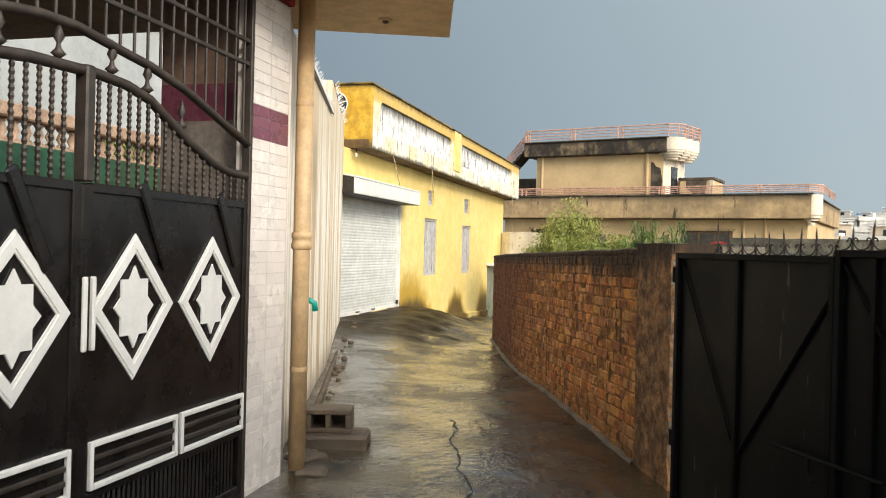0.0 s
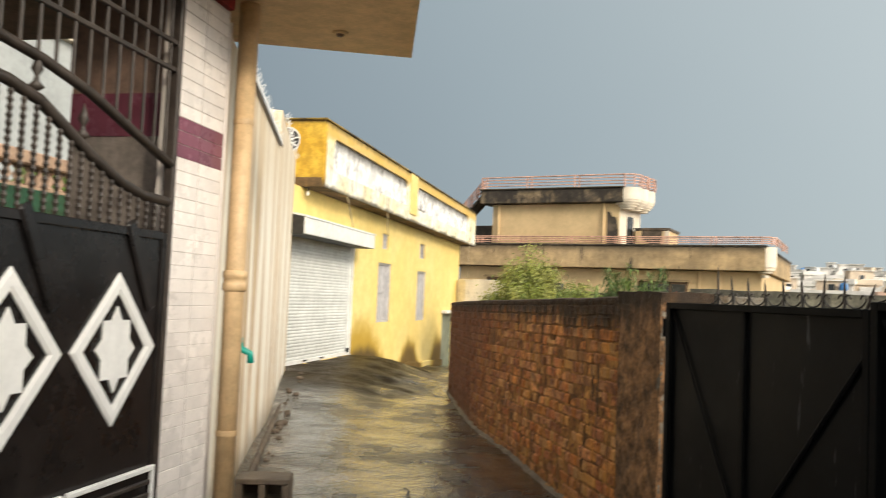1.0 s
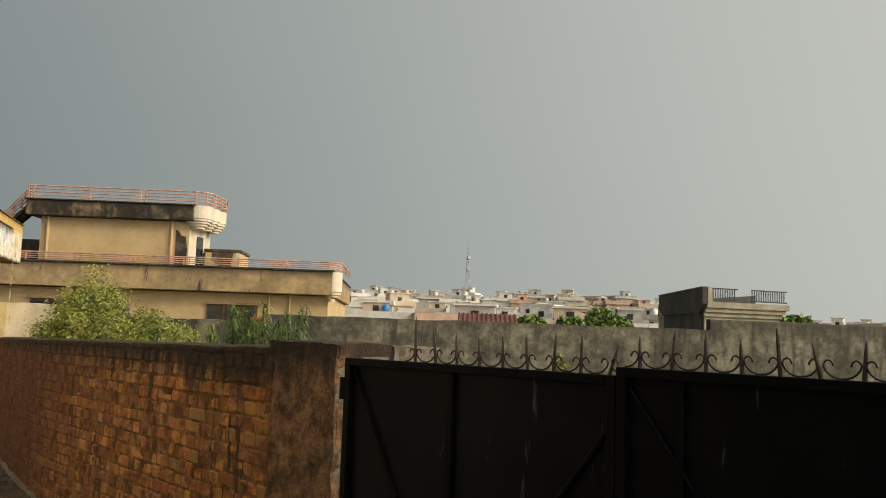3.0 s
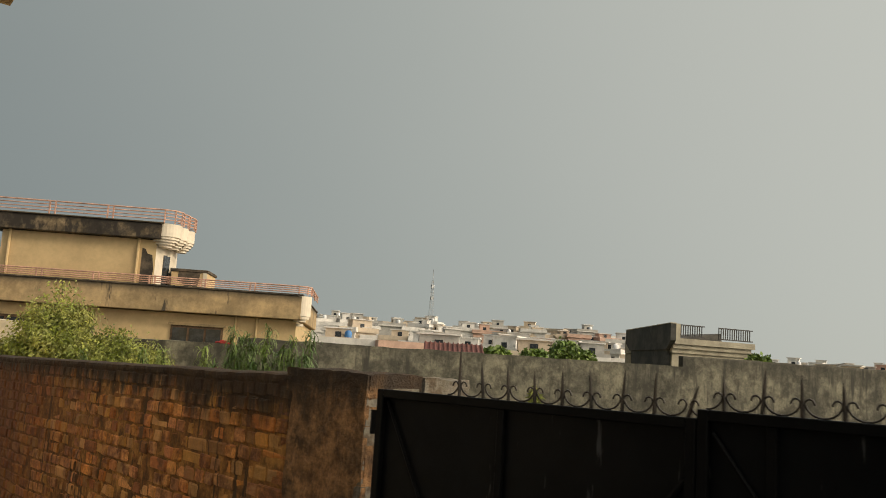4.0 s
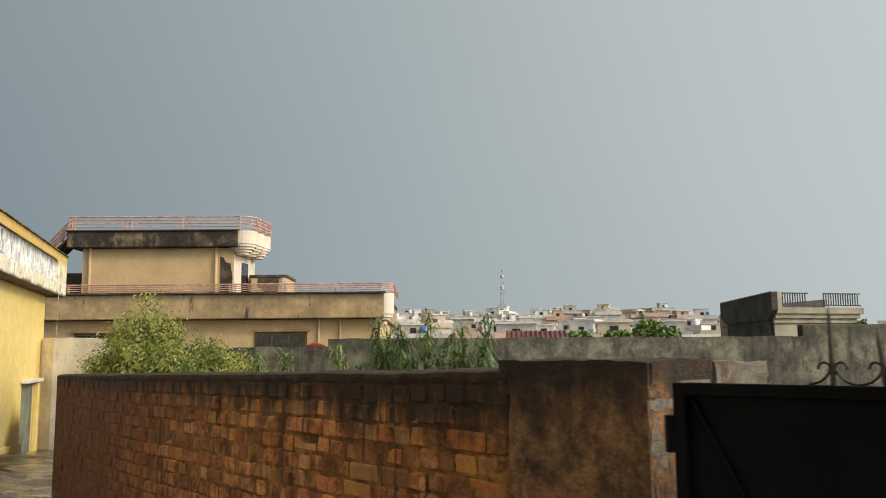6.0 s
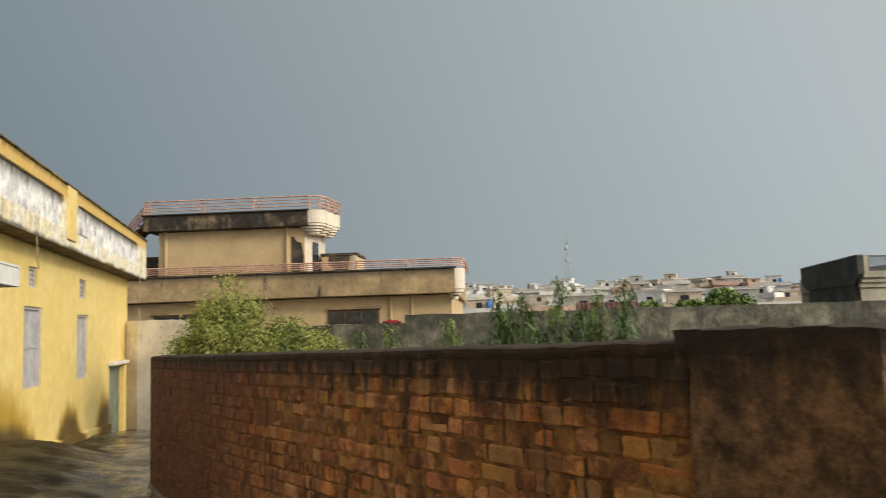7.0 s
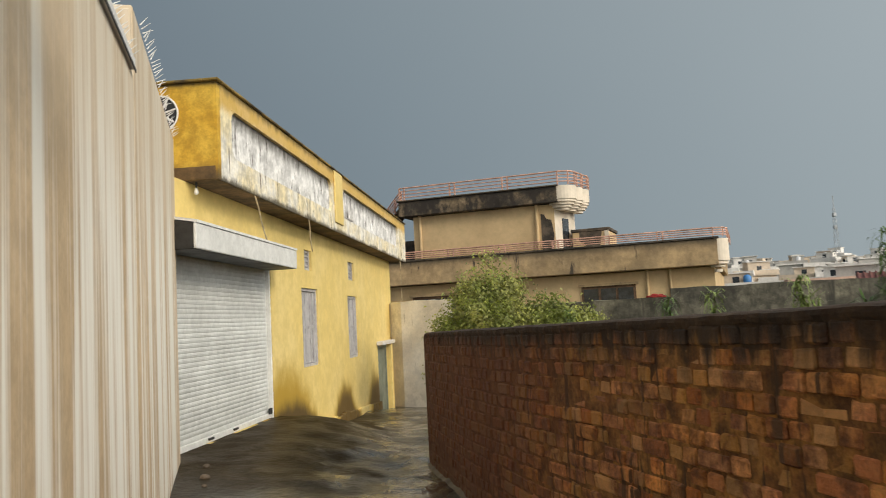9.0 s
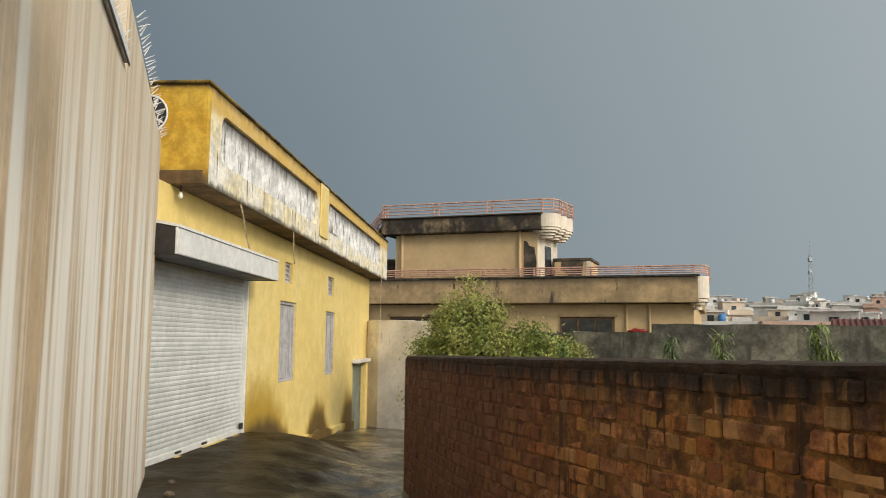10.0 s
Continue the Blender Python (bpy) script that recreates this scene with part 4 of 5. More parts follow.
part("bottom_rail", box(-6.95, -6.75, 4.0, 11.9, 2.60, 2.64), M["baluster"], cw)
part("top_rail", box(-7.0, -6.7, 4.0, 11.9, 2.90, 3.08, bevel=0.02), M["baluster"], cw)
bal = mesh_of("baluster", lathe(bmesh.new(), ((0.06, 0), (0.06, 0.03), (0.03, 0.05), (0.065, 0.12), (0.03, 0.2), (0.06, 0.23), (0.06, 0.26)), 10), M["baluster"], True)
y = 4.2
while y < 11.8:
    piece("baluster", bal, cw, pose(-6.85, y, 2.64))
    y += 0.2
# house block widened as a stand-in for the bright sky past the court
hb = thing("sky_backdrop_house", "grey house block behind the court, widened to stand for bright sky", "house", kind="structure")
part("wall", box(-18, -13, 8.0, 27.0, -0.5, 7.4), M["sky_grey"], hb)
part("roof", box(-18.2, -12.8, 7.8, 27.2, 7.4, 7.6), M["villa_pale"], hb)
solid("house_rear_wall", box(-6.75, GX, -1.2, -1.0, -0.5, 3.2), M["porch_grey"], "grey rear wall of the porch", "wall", "structure")
solid("house_side_wall", box(-7.0, -6.76, -1.0, 3.98, -0.5, 3.2), M["porch_grey"], "grey side wall of the court", "wall", "structure")

# broken blocks by the wall foot
def worn(bm, seed, amp=0.012, cuts=2):
    bmesh.ops.subdivide_edges(bm, edges=bm.edges[:], cuts=cuts, use_grid_fill=True)
    for v in bm.verts:
        v.co += Vector(noise.noise_vector(v.co * 9 + Vector((seed, 0, 0)))) * amp
    return bm


for x, y, z, w, d, h, rz in ((-1.47, 5.78, -0.02, 0.50, 0.34, 0.13, 14), (-1.50, 5.35, -0.02, 0.26, 0.22, 0.07, 70), (-1.30, 5.0, -0.03, 0.2, 0.16, 0.08, 20)):
    solid("concrete_block", worn(box(-w / 2, w / 2, -d / 2, d / 2, 0, h, bevel=0.02), x), M["concrete_block"], "broken wet concrete block by the wall foot", "block", group="rubble", m=pose(x, y, z - 0.02, 0, 0, rz))
hb_ = thing("hollow_block", "hollow wet concrete block lying on a slab", "block", pose(-1.52, 5.80, 0.09, 0, 0, 16), group="rubble")
for a, b, c, d in ((-0.17, 0.17, 0.0, 0.035), (-0.17, 0.17, 0.135, 0.17), (-0.17, -0.125, 0.035, 0.135), (0.125, 0.17, 0.035, 0.135), (-0.02, 0.02, 0.035, 0.135)):
    part("web", worn(box(a, b, -0.10, 0.10, c, d, bevel=0.006), 4.0, 0.005, 1), M["concrete_block"], hb_)
part("back_web", worn(box(-0.17, 0.17, 0.10, 0.13, 0.0, 0.17, bevel=0.006), 4.0, 0.005, 1), M["concrete_block"], hb_)

# ---- black sheet gate ----
GA, GB = (0.943, 5.561), (1.64, 4.36)
bg = thing("sheet_gate", "dull black sheet-metal double gate with spiked scroll crest", "gate", along(GA, GB, 0))
L1, L2, TOPZ = 1.40, 2.9, 1.47
for name, a, b, top in (("gate_leaf", 0.0, L1, TOPZ), ("gate_leaf", L1 + 0.004, L2, TOPZ + 0.03)):
    lf = part(name, box(a, b, 0.0, 0.012, -0.2, top - 0.02), M["gate_dull"], bg, "flat black steel sheet")
    for c, d, e, f in ((a, a + 0.035, -0.22, top), (b - 0.035, b, -0.22, top), (a + 0.035, b - 0.035, top - 0.035, top), (a + 0.035, b - 0.035, -0.22, -0.185)):
        part("frame_bar", box(c, d, -0.03, 0.0, e, f, bevel=0.003), M["gate_frame"], lf)
    mid = a + (0.636 if a == 0 else 0.23)
    part("stile", box(mid - 0.015, mid + 0.015, -0.022, 0.0, -0.185, top - 0.035, bevel=0.003), M["gate_frame"], lf)
part("brace", tube(bmesh.new(), ((0.05, -0.012, 1.42), (0.60, -0.012, 0.42)), 0.007, 6), M["gate_frame"], bg)
part("brace", tube(bmesh.new(), ((0.66, -0.012, 0.35), (1.36, -0.012, 1.27)), 0.011, 6), M["gate_frame"], bg)
part("brace", tube(bmesh.new(), ((1.45, -0.012, 1.43), (1.68, -0.012, 1.12)), 0.007, 6), M["gate_frame"], bg)
part("meeting_plate", box(L1 - 0.03, L1 + 0.04, 0.013, 0.02, -0.2, TOPZ - 0.01), M["gate_dull"], bg)
part("slide_bolt", tube(bmesh.new(), ((1.0, -0.045, 0.50), (1.75, -0.045, 0.50)), 0.011, 8), M["gate_frame"], bg)
part("bolt_handle", tube(bmesh.new(), ((1.28, -0.045, 0.50), (1.29, -0.06, 0.42), (1.33, -0.06, 0.39)), 0.009, 8), M["gate_frame"], bg)
for z in (0.25, 1.28):
    part("hinge", tube(bmesh.new(), ((-0.012, -0.02, z), (-0.012, -0.02, z + 0.1)), 0.018, 8), M["gate_dull"], bg)
bm = bmesh.new()
tube(bm, ((0, 0, 0), (0, 0, 0.03), (0, 0, 0.10), (0, 0, 0.135)), [0.0075, 0.007, 0.005, 0.001], 5)
s_up = mesh_of("crest_spike", bm, M["bar_metal"])
curl = [(0.059, 0, 0.002), (0.045, 0, 0.003), (0.031, 0, 0.008), (0.018, 0, 0.018), (0.009, 0, 0.031), (0.006, 0, 0.042), (0.010, 0, 0.051), (0.019, 0, 0.056), (0.028, 0, 0.053), (0.033, 0, 0.045), (0.034, 0, 0.038)]
s_curl = mesh_of("scroll", tube(bmesh.new(), curl, 0.0035, 6), M["bar_metal"], True)
s = 0.42
random.seed(5)
while s < L2 - 0.05:
    z = TOPZ if s < L1 else TOPZ + 0.03
    piece("crest_spike", s_up, bg, pose(s, 0.0, z, random.uniform(-6, 6), random.choice((-4, 0, 3, -2, -12, 0, 1, 16)), 0) @ Matrix.Scale(1.45 if s < 0.5 else random.uniform(0.75, 1.1), 4, (0, 0, 1)))
    for sgn in (0, 180):
        piece("scroll", s_curl, bg, pose(s, 0.0, z, 0, 0, sgn))
    s += 0.118

# ---- pier and walls beyond ----
def rough_block(a, b, z0, z1, t0, t1, cell, amp, seed):
    """A lumpy wall block along a to b."""
    L = math.hypot(b[0] - a[0], b[1] - a[1])
    bm = bx(bmesh.new(), 0, L, t0, t1, z0, z1)
    n = max(2, min(60, int(max(L, z1 - z0) / cell)))
    bmesh.ops.subdivide_edges(bm, edges=bm.edges[:], cuts=n, use_grid_fill=True)
    for v in bm.verts:
        c = v.co
        v.co = c + Vector(noise.noise_vector(c * 6 + Vector((seed, 0, 0)))) * amp + Vector(noise.noise_vector(c * 19 + Vector((0, seed, 0)))) * amp * 0.7 + Vector(noise.noise_vector(c * 45 + Vector((0, seed, 0)))) * amp * 0.3
    return bm


PIER0, PIER1 = (0.90, 5.64), (0.67, 6.19)
pier = thing("gate_pier", "mossy plastered brick pier with a broken pale edge", "pier", along(PIER0, PIER1, 0), kind="structure")
part("core", rough_block((0.03, 0), (0.615, 0), -0.5, 1.525, -0.30, -0.012, 0.06, 0.005, 3), M["plaster"], pier)
part("plaster", rough_block((0.02, 0), (0.61, 0), -0.5, 1.45, -0.02, 0.004, 0.035, 0.010, 31), M["plaster"], pier, "worn brown plaster coat")
part("cap", rough_block((-0.02, 0), (0.62, 0), 1.42, 1.53, -0.32, 0.002, 0.03, 0.008, 12), M["plaster"], pier, "blackened mortar cap")
part("cap", rough_block((-0.03, 0), (0.17, 0), 1.44, 1.52, -0.62, -0.325, 0.03, 0.012, 51), M["pale_stone"], pier, "pale broken mortar cap")
part("pier_back", rough_block((0.0, 0), (0.2, 0), -0.5, 1.45, -0.62, -0.315, 0.06, 0.010, 77), M["pale_stone"], pier)
random.seed(41)
for k in range(23):
    z = -0.45 + k * 0.0835
    d = random.uniform(-0.014, 0.004)
    end = rough_block((d, 0), (0.05, 0), z, z + random.uniform(0.074, 0.082), -0.30, random.uniform(-0.012, 0.002), 0.04, 0.006, k * 3.1)
    part("broken_brick", end, M["pale_stone"], pier)

GW = ((-4.36, 26.35), (-4.0, 25.95), (-2.6, 25.25), (-1.0, 24.7), (2.5, 23.5), (13.6, 22.2), (15.0, 22.05), (45, 19))
for i, (z1, mk, nm, lab) in enumerate(((2.0, "whitewash", "whitewashed_wall", "short whitewashed garden wall"), (2.0, "whitewash", "whitewashed_wall", "patchy whitewashed garden wall"), (1.98, "cement", "stone_wall", "rough dark stone garden wall"),
                                      (1.74, "cement", "cement_wall", "low grey weathered cement wall"), (1.93, "cement", "cement_wall", "long grey weathered cement boundary wall"), (1.93, "cement", "cement_wall", "grey cement wall end"), (2.24, "cement", "cement_wall", "higher grey stained cement boundary wall"))):
    a, b = GW[i], GW[i + 1]
    L = math.hypot(b[0] - a[0], b[1] - a[1])
    bm = bx(bmesh.new(), 0, L, 0, 0.24, -1.0, z1)
    n = max(2, int(L / 0.25))
    bmesh.ops.subdivide_edges(bm, edges=[e for e in bm.edges if abs(e.verts[0].co.x - e.verts[1].co.x) > 0.1], cuts=min(n, 120))
    for v in bm.verts:
        if v.co.z > 1 and 0.01 < v.co.x < L - 0.01:
            v.co.z += 0.035 * noise.noise((v.co.x * 1.1, i, v.co.y)) + 0.02 * noise.noise((v.co.x * 5, i, v.co.y * 9))
    solid(nm, bm, M[mk], lab, "wall", "structure", m=along(a, b))
bm = bmesh.new()
bmesh.ops.create_icosphere(bm, subdivisions=4, radius=1.0)
for v in bm.verts:
    v.co = v.co * (1.0 + 0.35 * noise.noise(v.co * 2.3) + 0.15 * noise.noise(v.co * 6))
    v.co = Vector((v.co.x * 0.22, v.co.y * 0.11, max(-0.01, v.co.z * 0.07)))
solid("red_cloth", bm, M["red"], "crumpled red cloth lying on the cement wall", "cloth", m=pose(2.2, 23.72, 1.75, 0, 0, -18), smooth=True)

# ---- villa ----
VY = 36.2
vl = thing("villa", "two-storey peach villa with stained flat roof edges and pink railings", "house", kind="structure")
part("ground_wall", box(-6.5, 6.35, VY + 0.55, VY + 12, -1.0, 2.92), M["villa"], vl, "peach painted ground-floor wall")
part("roof_band", box(-7.6, 6.55, VY, VY + 12.4, 2.95, 3.90, bevel=0.02), M["villa_band"], vl, "stained concrete roof band")
part("band_lip", box(-7.65, 6.6, VY - 0.05, VY + 12.4, 3.901, 3.97, bevel=0.01), M["villa_dark"], vl)
for z, r in ((2.70, 0.15), (2.88, 0.26), (2.98, 0.37)):
    part("corner_curve", lathe(bmesh.new(), ((r, 0), (r, 0.11)), 20, (6.5, VY + 0.42, z)), M["villa_pale"], vl)
part("corner_curve", lathe(bmesh.new(), ((0.42, 0), (0.42, 0.80)), 24, (6.5, VY + 0.42, 3.10)), M["villa_pale"], vl, "rounded cream corner", smooth=False)
part("upper_wall", box(-5.0, 0.50, VY + 0.45, VY + 2.7, 3.9, 5.76), M["villa"], vl, "peach painted upper wall")
# paler than the front: sunlight on this side is put into its colour
part("upper_return", prism(bmesh.new(), [(0.502, VY + 0.45), (0.85, VY + 2.2), (0.85, VY + 2.6), (0.502, VY + 2.6)], 3.9, 5.76), M["villa_pale"], vl, "side wall with its sunlit brightness put into pale cream")
part("upper_roof", box(-5.45, 0.72, VY + 0.05, VY + 2.9, 5.78, 6.40, bevel=0.02), M["roof_edge"], vl, "blackened upper roof edge")
part("upper_ledge", box(-5.52, 0.78, VY - 0.02, VY + 2.9, 6.401, 6.45, bevel=0.01), M["villa_band"], vl)
for cx, cy, rr in ((0.77, 0.65, 0.60), (0.92, 1.35, 0.56), (1.08, 2.1, 0.52)):
    for f, z0, z1 in ((1.0, 5.90, 6.42), (0.93, 5.80, 5.899), (0.80, 5.70, 5.799), (0.64, 5.60, 5.699), (0.46, 5.50, 5.599)):
        part("round_balcony", lathe(bmesh.new(), ((rr * f, z0), (rr * f, z1)), 28, (cx, VY + cy, 0)), M["villa_pale"], vl, "scalloped cream balcony tier")
part("corner_pipe", tube(bmesh.new(), ((-0.15, VY + 0.40, 3.9), (-0.15, VY + 0.40, 5.78)), 0.06, 8), M["villa"], vl)
part("corner_pipe", tube(bmesh.new(), ((-4.72, VY + 0.40, 3.9), (-4.72, VY + 0.40, 5.78)), 0.06, 8), M["villa"], vl)
part("damp_patch", prism(bmesh.new(), [(0.0, 3.95), (0.42, 3.9), (0.46, 4.6), (0.38, 5.15), (0.2, 5.2), (0.12, 5.38), (0.0, 5.42)], VY + 0.43, VY + 0.449, "y"), M["villa_dark"], vl, "dark damp patch with lost plaster")
part("upper_door", box(0, 0.55, -0.03, 0.02, 0, 1.35, m=along((0.64, VY + 1.13), (0.75, VY + 1.68), 3.9)), M["glass_dark"], vl, "dark upper doorway")
part("roof_box", box(0.95, 2.42, VY + 1.4, VY + 3.4, 3.9, 4.66, bevel=0.02), M["villa"], vl, "peach rooftop tank room")
part("roof_box_top", box(0.9, 2.48, VY + 1.35, VY + 3.45, 4.661, 4.78, bevel=0.02), M["villa_dark"], vl)
part("damp_patch", prism(bmesh.new(), [(1.25, 4.66), (1.22, 4.3), (1.4, 4.22), (1.55, 4.05), (1.8, 4.1), (2.05, 3.98), (2.15, 4.66)], VY + 1.38, VY + 1.399, "y"), M["villa_dark"], vl)
part("roof_box_edge", box(2.26, 2.425, VY + 1.37, VY + 1.398, 3.9, 4.66), M["villa_pale"], vl)
part("side_room", box(-7.3, -5.4, VY + 1.4, VY + 4, 3.9, 4.9, bevel=0.02), M["villa_dark"], vl)
for x0, x1 in ((1.36, 3.45), (-5.2, -3.2)):
    w = part("window", box(x0, x1, VY + 0.50, VY + 0.549, 0.9, 2.45), M["wood_brown"], vl, "weathered brown window")
    for k in range(3):
        a = x0 + 0.08 + k * (x1 - x0 - 0.08) / 3
        part("pane", box(a, a + (x1 - x0) / 3 - 0.12, VY + 0.48, VY + 0.499, 1.0, 2.35), M["glass_dark"], w)
    part("lintel", box(x0 - 0.1, x1 + 0.1, VY + 0.42, VY + 0.548, 2.452, 2.54), M["villa_band"], w)
for x in (3.9, 4.75):
    part("corner_pipe", tube(bmesh.new(), ((x, VY + 0.5, -0.5), (x, VY + 0.5, 2.94)), 0.05, 8), M["villa"], vl)


def railing(path, z, h, parent, step=1.9):
    """Pink railing of posts and four rails along a path."""
    for k in range(4):
        part("rail", tube(bmesh.new(), [(x, y, z + h * (0.25 + k * 0.25)) for x, y in path], 0.022 if k < 3 else 0.032, 6), M["rail_pink"], parent)
    for (ax, ay), (b_x, b_y) in zip(path, path[1:]):
        run = math.hypot(b_x - ax, b_y - ay)
        n = max(1, int(run / step))
        stops = [k / n for k in range(n)] + ([k / n + 0.2 / run for k in range(n)] if run > 3 else [])
        for f in stops:
            x, y = ax + (b_x - ax) * f, ay + (b_y - ay) * f
            part("post", box(x - 0.025, x + 0.025, y - 0.025, y + 0.025, z, z + h), M["rail_pink"], parent)


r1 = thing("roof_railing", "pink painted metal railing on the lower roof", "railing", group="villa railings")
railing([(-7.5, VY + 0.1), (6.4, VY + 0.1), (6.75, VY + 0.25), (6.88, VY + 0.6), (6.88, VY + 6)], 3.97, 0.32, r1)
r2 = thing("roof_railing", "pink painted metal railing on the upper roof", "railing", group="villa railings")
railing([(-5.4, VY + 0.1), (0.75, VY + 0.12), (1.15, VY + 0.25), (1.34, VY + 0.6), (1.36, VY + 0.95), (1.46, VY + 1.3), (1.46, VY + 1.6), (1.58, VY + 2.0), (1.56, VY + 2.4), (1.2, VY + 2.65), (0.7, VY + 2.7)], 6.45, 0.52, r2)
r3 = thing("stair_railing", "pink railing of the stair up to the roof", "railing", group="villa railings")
for k in range(4):
    part("rail", tube(bmesh.new(), ((-6.9, VY + 0.6, 4.9 + 0.14 * k), (-5.5, VY + 0.4, 6.45 + 0.14 * k)), 0.028, 6), M["rail_pink"], r3)
for k in range(6):
    x = -6.9 + 1.4 * k / 5
    z = 4.9 + 1.55 * k / 5
    part("post", box(x - 0.03, x + 0.03, VY + 0.5, VY + 0.56, z - 0.15, z + 0.45), M["rail_pink"], r3)
part("stair_slab", prism(bmesh.new(), [(-7.0, 4.6), (-5.5, 6.25), (-5.5, 6.38), (-7.1, 4.7)], VY + 0.6, VY + 1.6, "y"), M["villa_dark"], r3)

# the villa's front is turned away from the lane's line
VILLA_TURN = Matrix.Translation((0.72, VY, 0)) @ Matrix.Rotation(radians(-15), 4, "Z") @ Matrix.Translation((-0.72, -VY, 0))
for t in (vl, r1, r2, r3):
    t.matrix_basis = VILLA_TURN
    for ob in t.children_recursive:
        # plan widened left and narrowed right so the turned front keeps its bearings
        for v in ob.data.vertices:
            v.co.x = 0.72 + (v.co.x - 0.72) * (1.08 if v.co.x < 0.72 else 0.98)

# ---- dark-sided house ----
dk = thing("flat_roof_house", "flat-roofed house with a dark side and cream front", "house", kind="structure")
part("side_wall", box(0.45, 5.6, -0.25, 0.0, -1, 2.9, m=along((23.2, 33.8), (24.9, 39.9))), M["house_dark"], dk, "dark side wall")
part("front_wall", box(25.2, 27.6, 34.0, 40.5, -1, 2.75), M["house_cream"], dk)
for z0, z1, o in ((2.751, 2.95, 0.1), (2.951, 3.15, 0.22), (3.151, 3.42, 0.34)):
    part("cornice", prism(bmesh.new(), [(23.35, 34.0 - o), (27.6 + o, 34.0 - o), (27.6 + o, 40.4), (25.1, 40.4), (23.45, 34.2)], z0, z1), M["house_cream"], dk)
bm = prism(bmesh.new(), [(0.4, 2.88), (5.7, 2.88), (6.35, 3.25), (6.35, 3.95), (-0.15, 4.07), (-0.15, 3.3)], -0.20, 0.06, "y")
bmesh.ops.transform(bm, matrix=along((23.2, 33.8), (24.9, 39.9)), verts=bm.verts[:])
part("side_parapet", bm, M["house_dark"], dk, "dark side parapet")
bm = prism(bmesh.new(), [(-0.15, 4.071), (6.35, 3.951), (6.35, 3.99), (-0.15, 4.11)], -0.22, 0.08, "y")
bmesh.ops.transform(bm, matrix=along((23.2, 33.8), (24.9, 39.9)), verts=bm.verts[:])
part("coping", bm, M["house_cream"], dk)
part("front_wall", prism(bmesh.new(), [(23.45, 34.02), (25.198, 34.02), (25.198, 39.9)], -1, 2.75), M["house_cream"], dk)
part("parapet_block", box(23.46, 23.7, 33.75, 34.0, 3.421, 4.09), M["house_cream"], dk)
for a, b in ((23.75, 25.1), (25.9, 27.9)):
    for z in (3.5, 4.02):
        part("rail", box(a, b, 33.78, 33.83, z, z + 0.05), M["dark"], dk)
    n = int((b - a) / 0.13)
    bm = bmesh.new()
    for k in range(n):
        bx(bm, a + k * 0.13, a + k * 0.13 + 0.04, 33.79, 33.82, 3.5, 4.02)
    part("baluster_row", bm, M["dark"], dk)
part("stair_head", prism(bmesh.new(), [(25.2, 3.43), (27.9, 3.43), (27.9, 3.95), (25.3, 3.55)], 36.0, 39.0, "y"), M["house_dark"], dk)

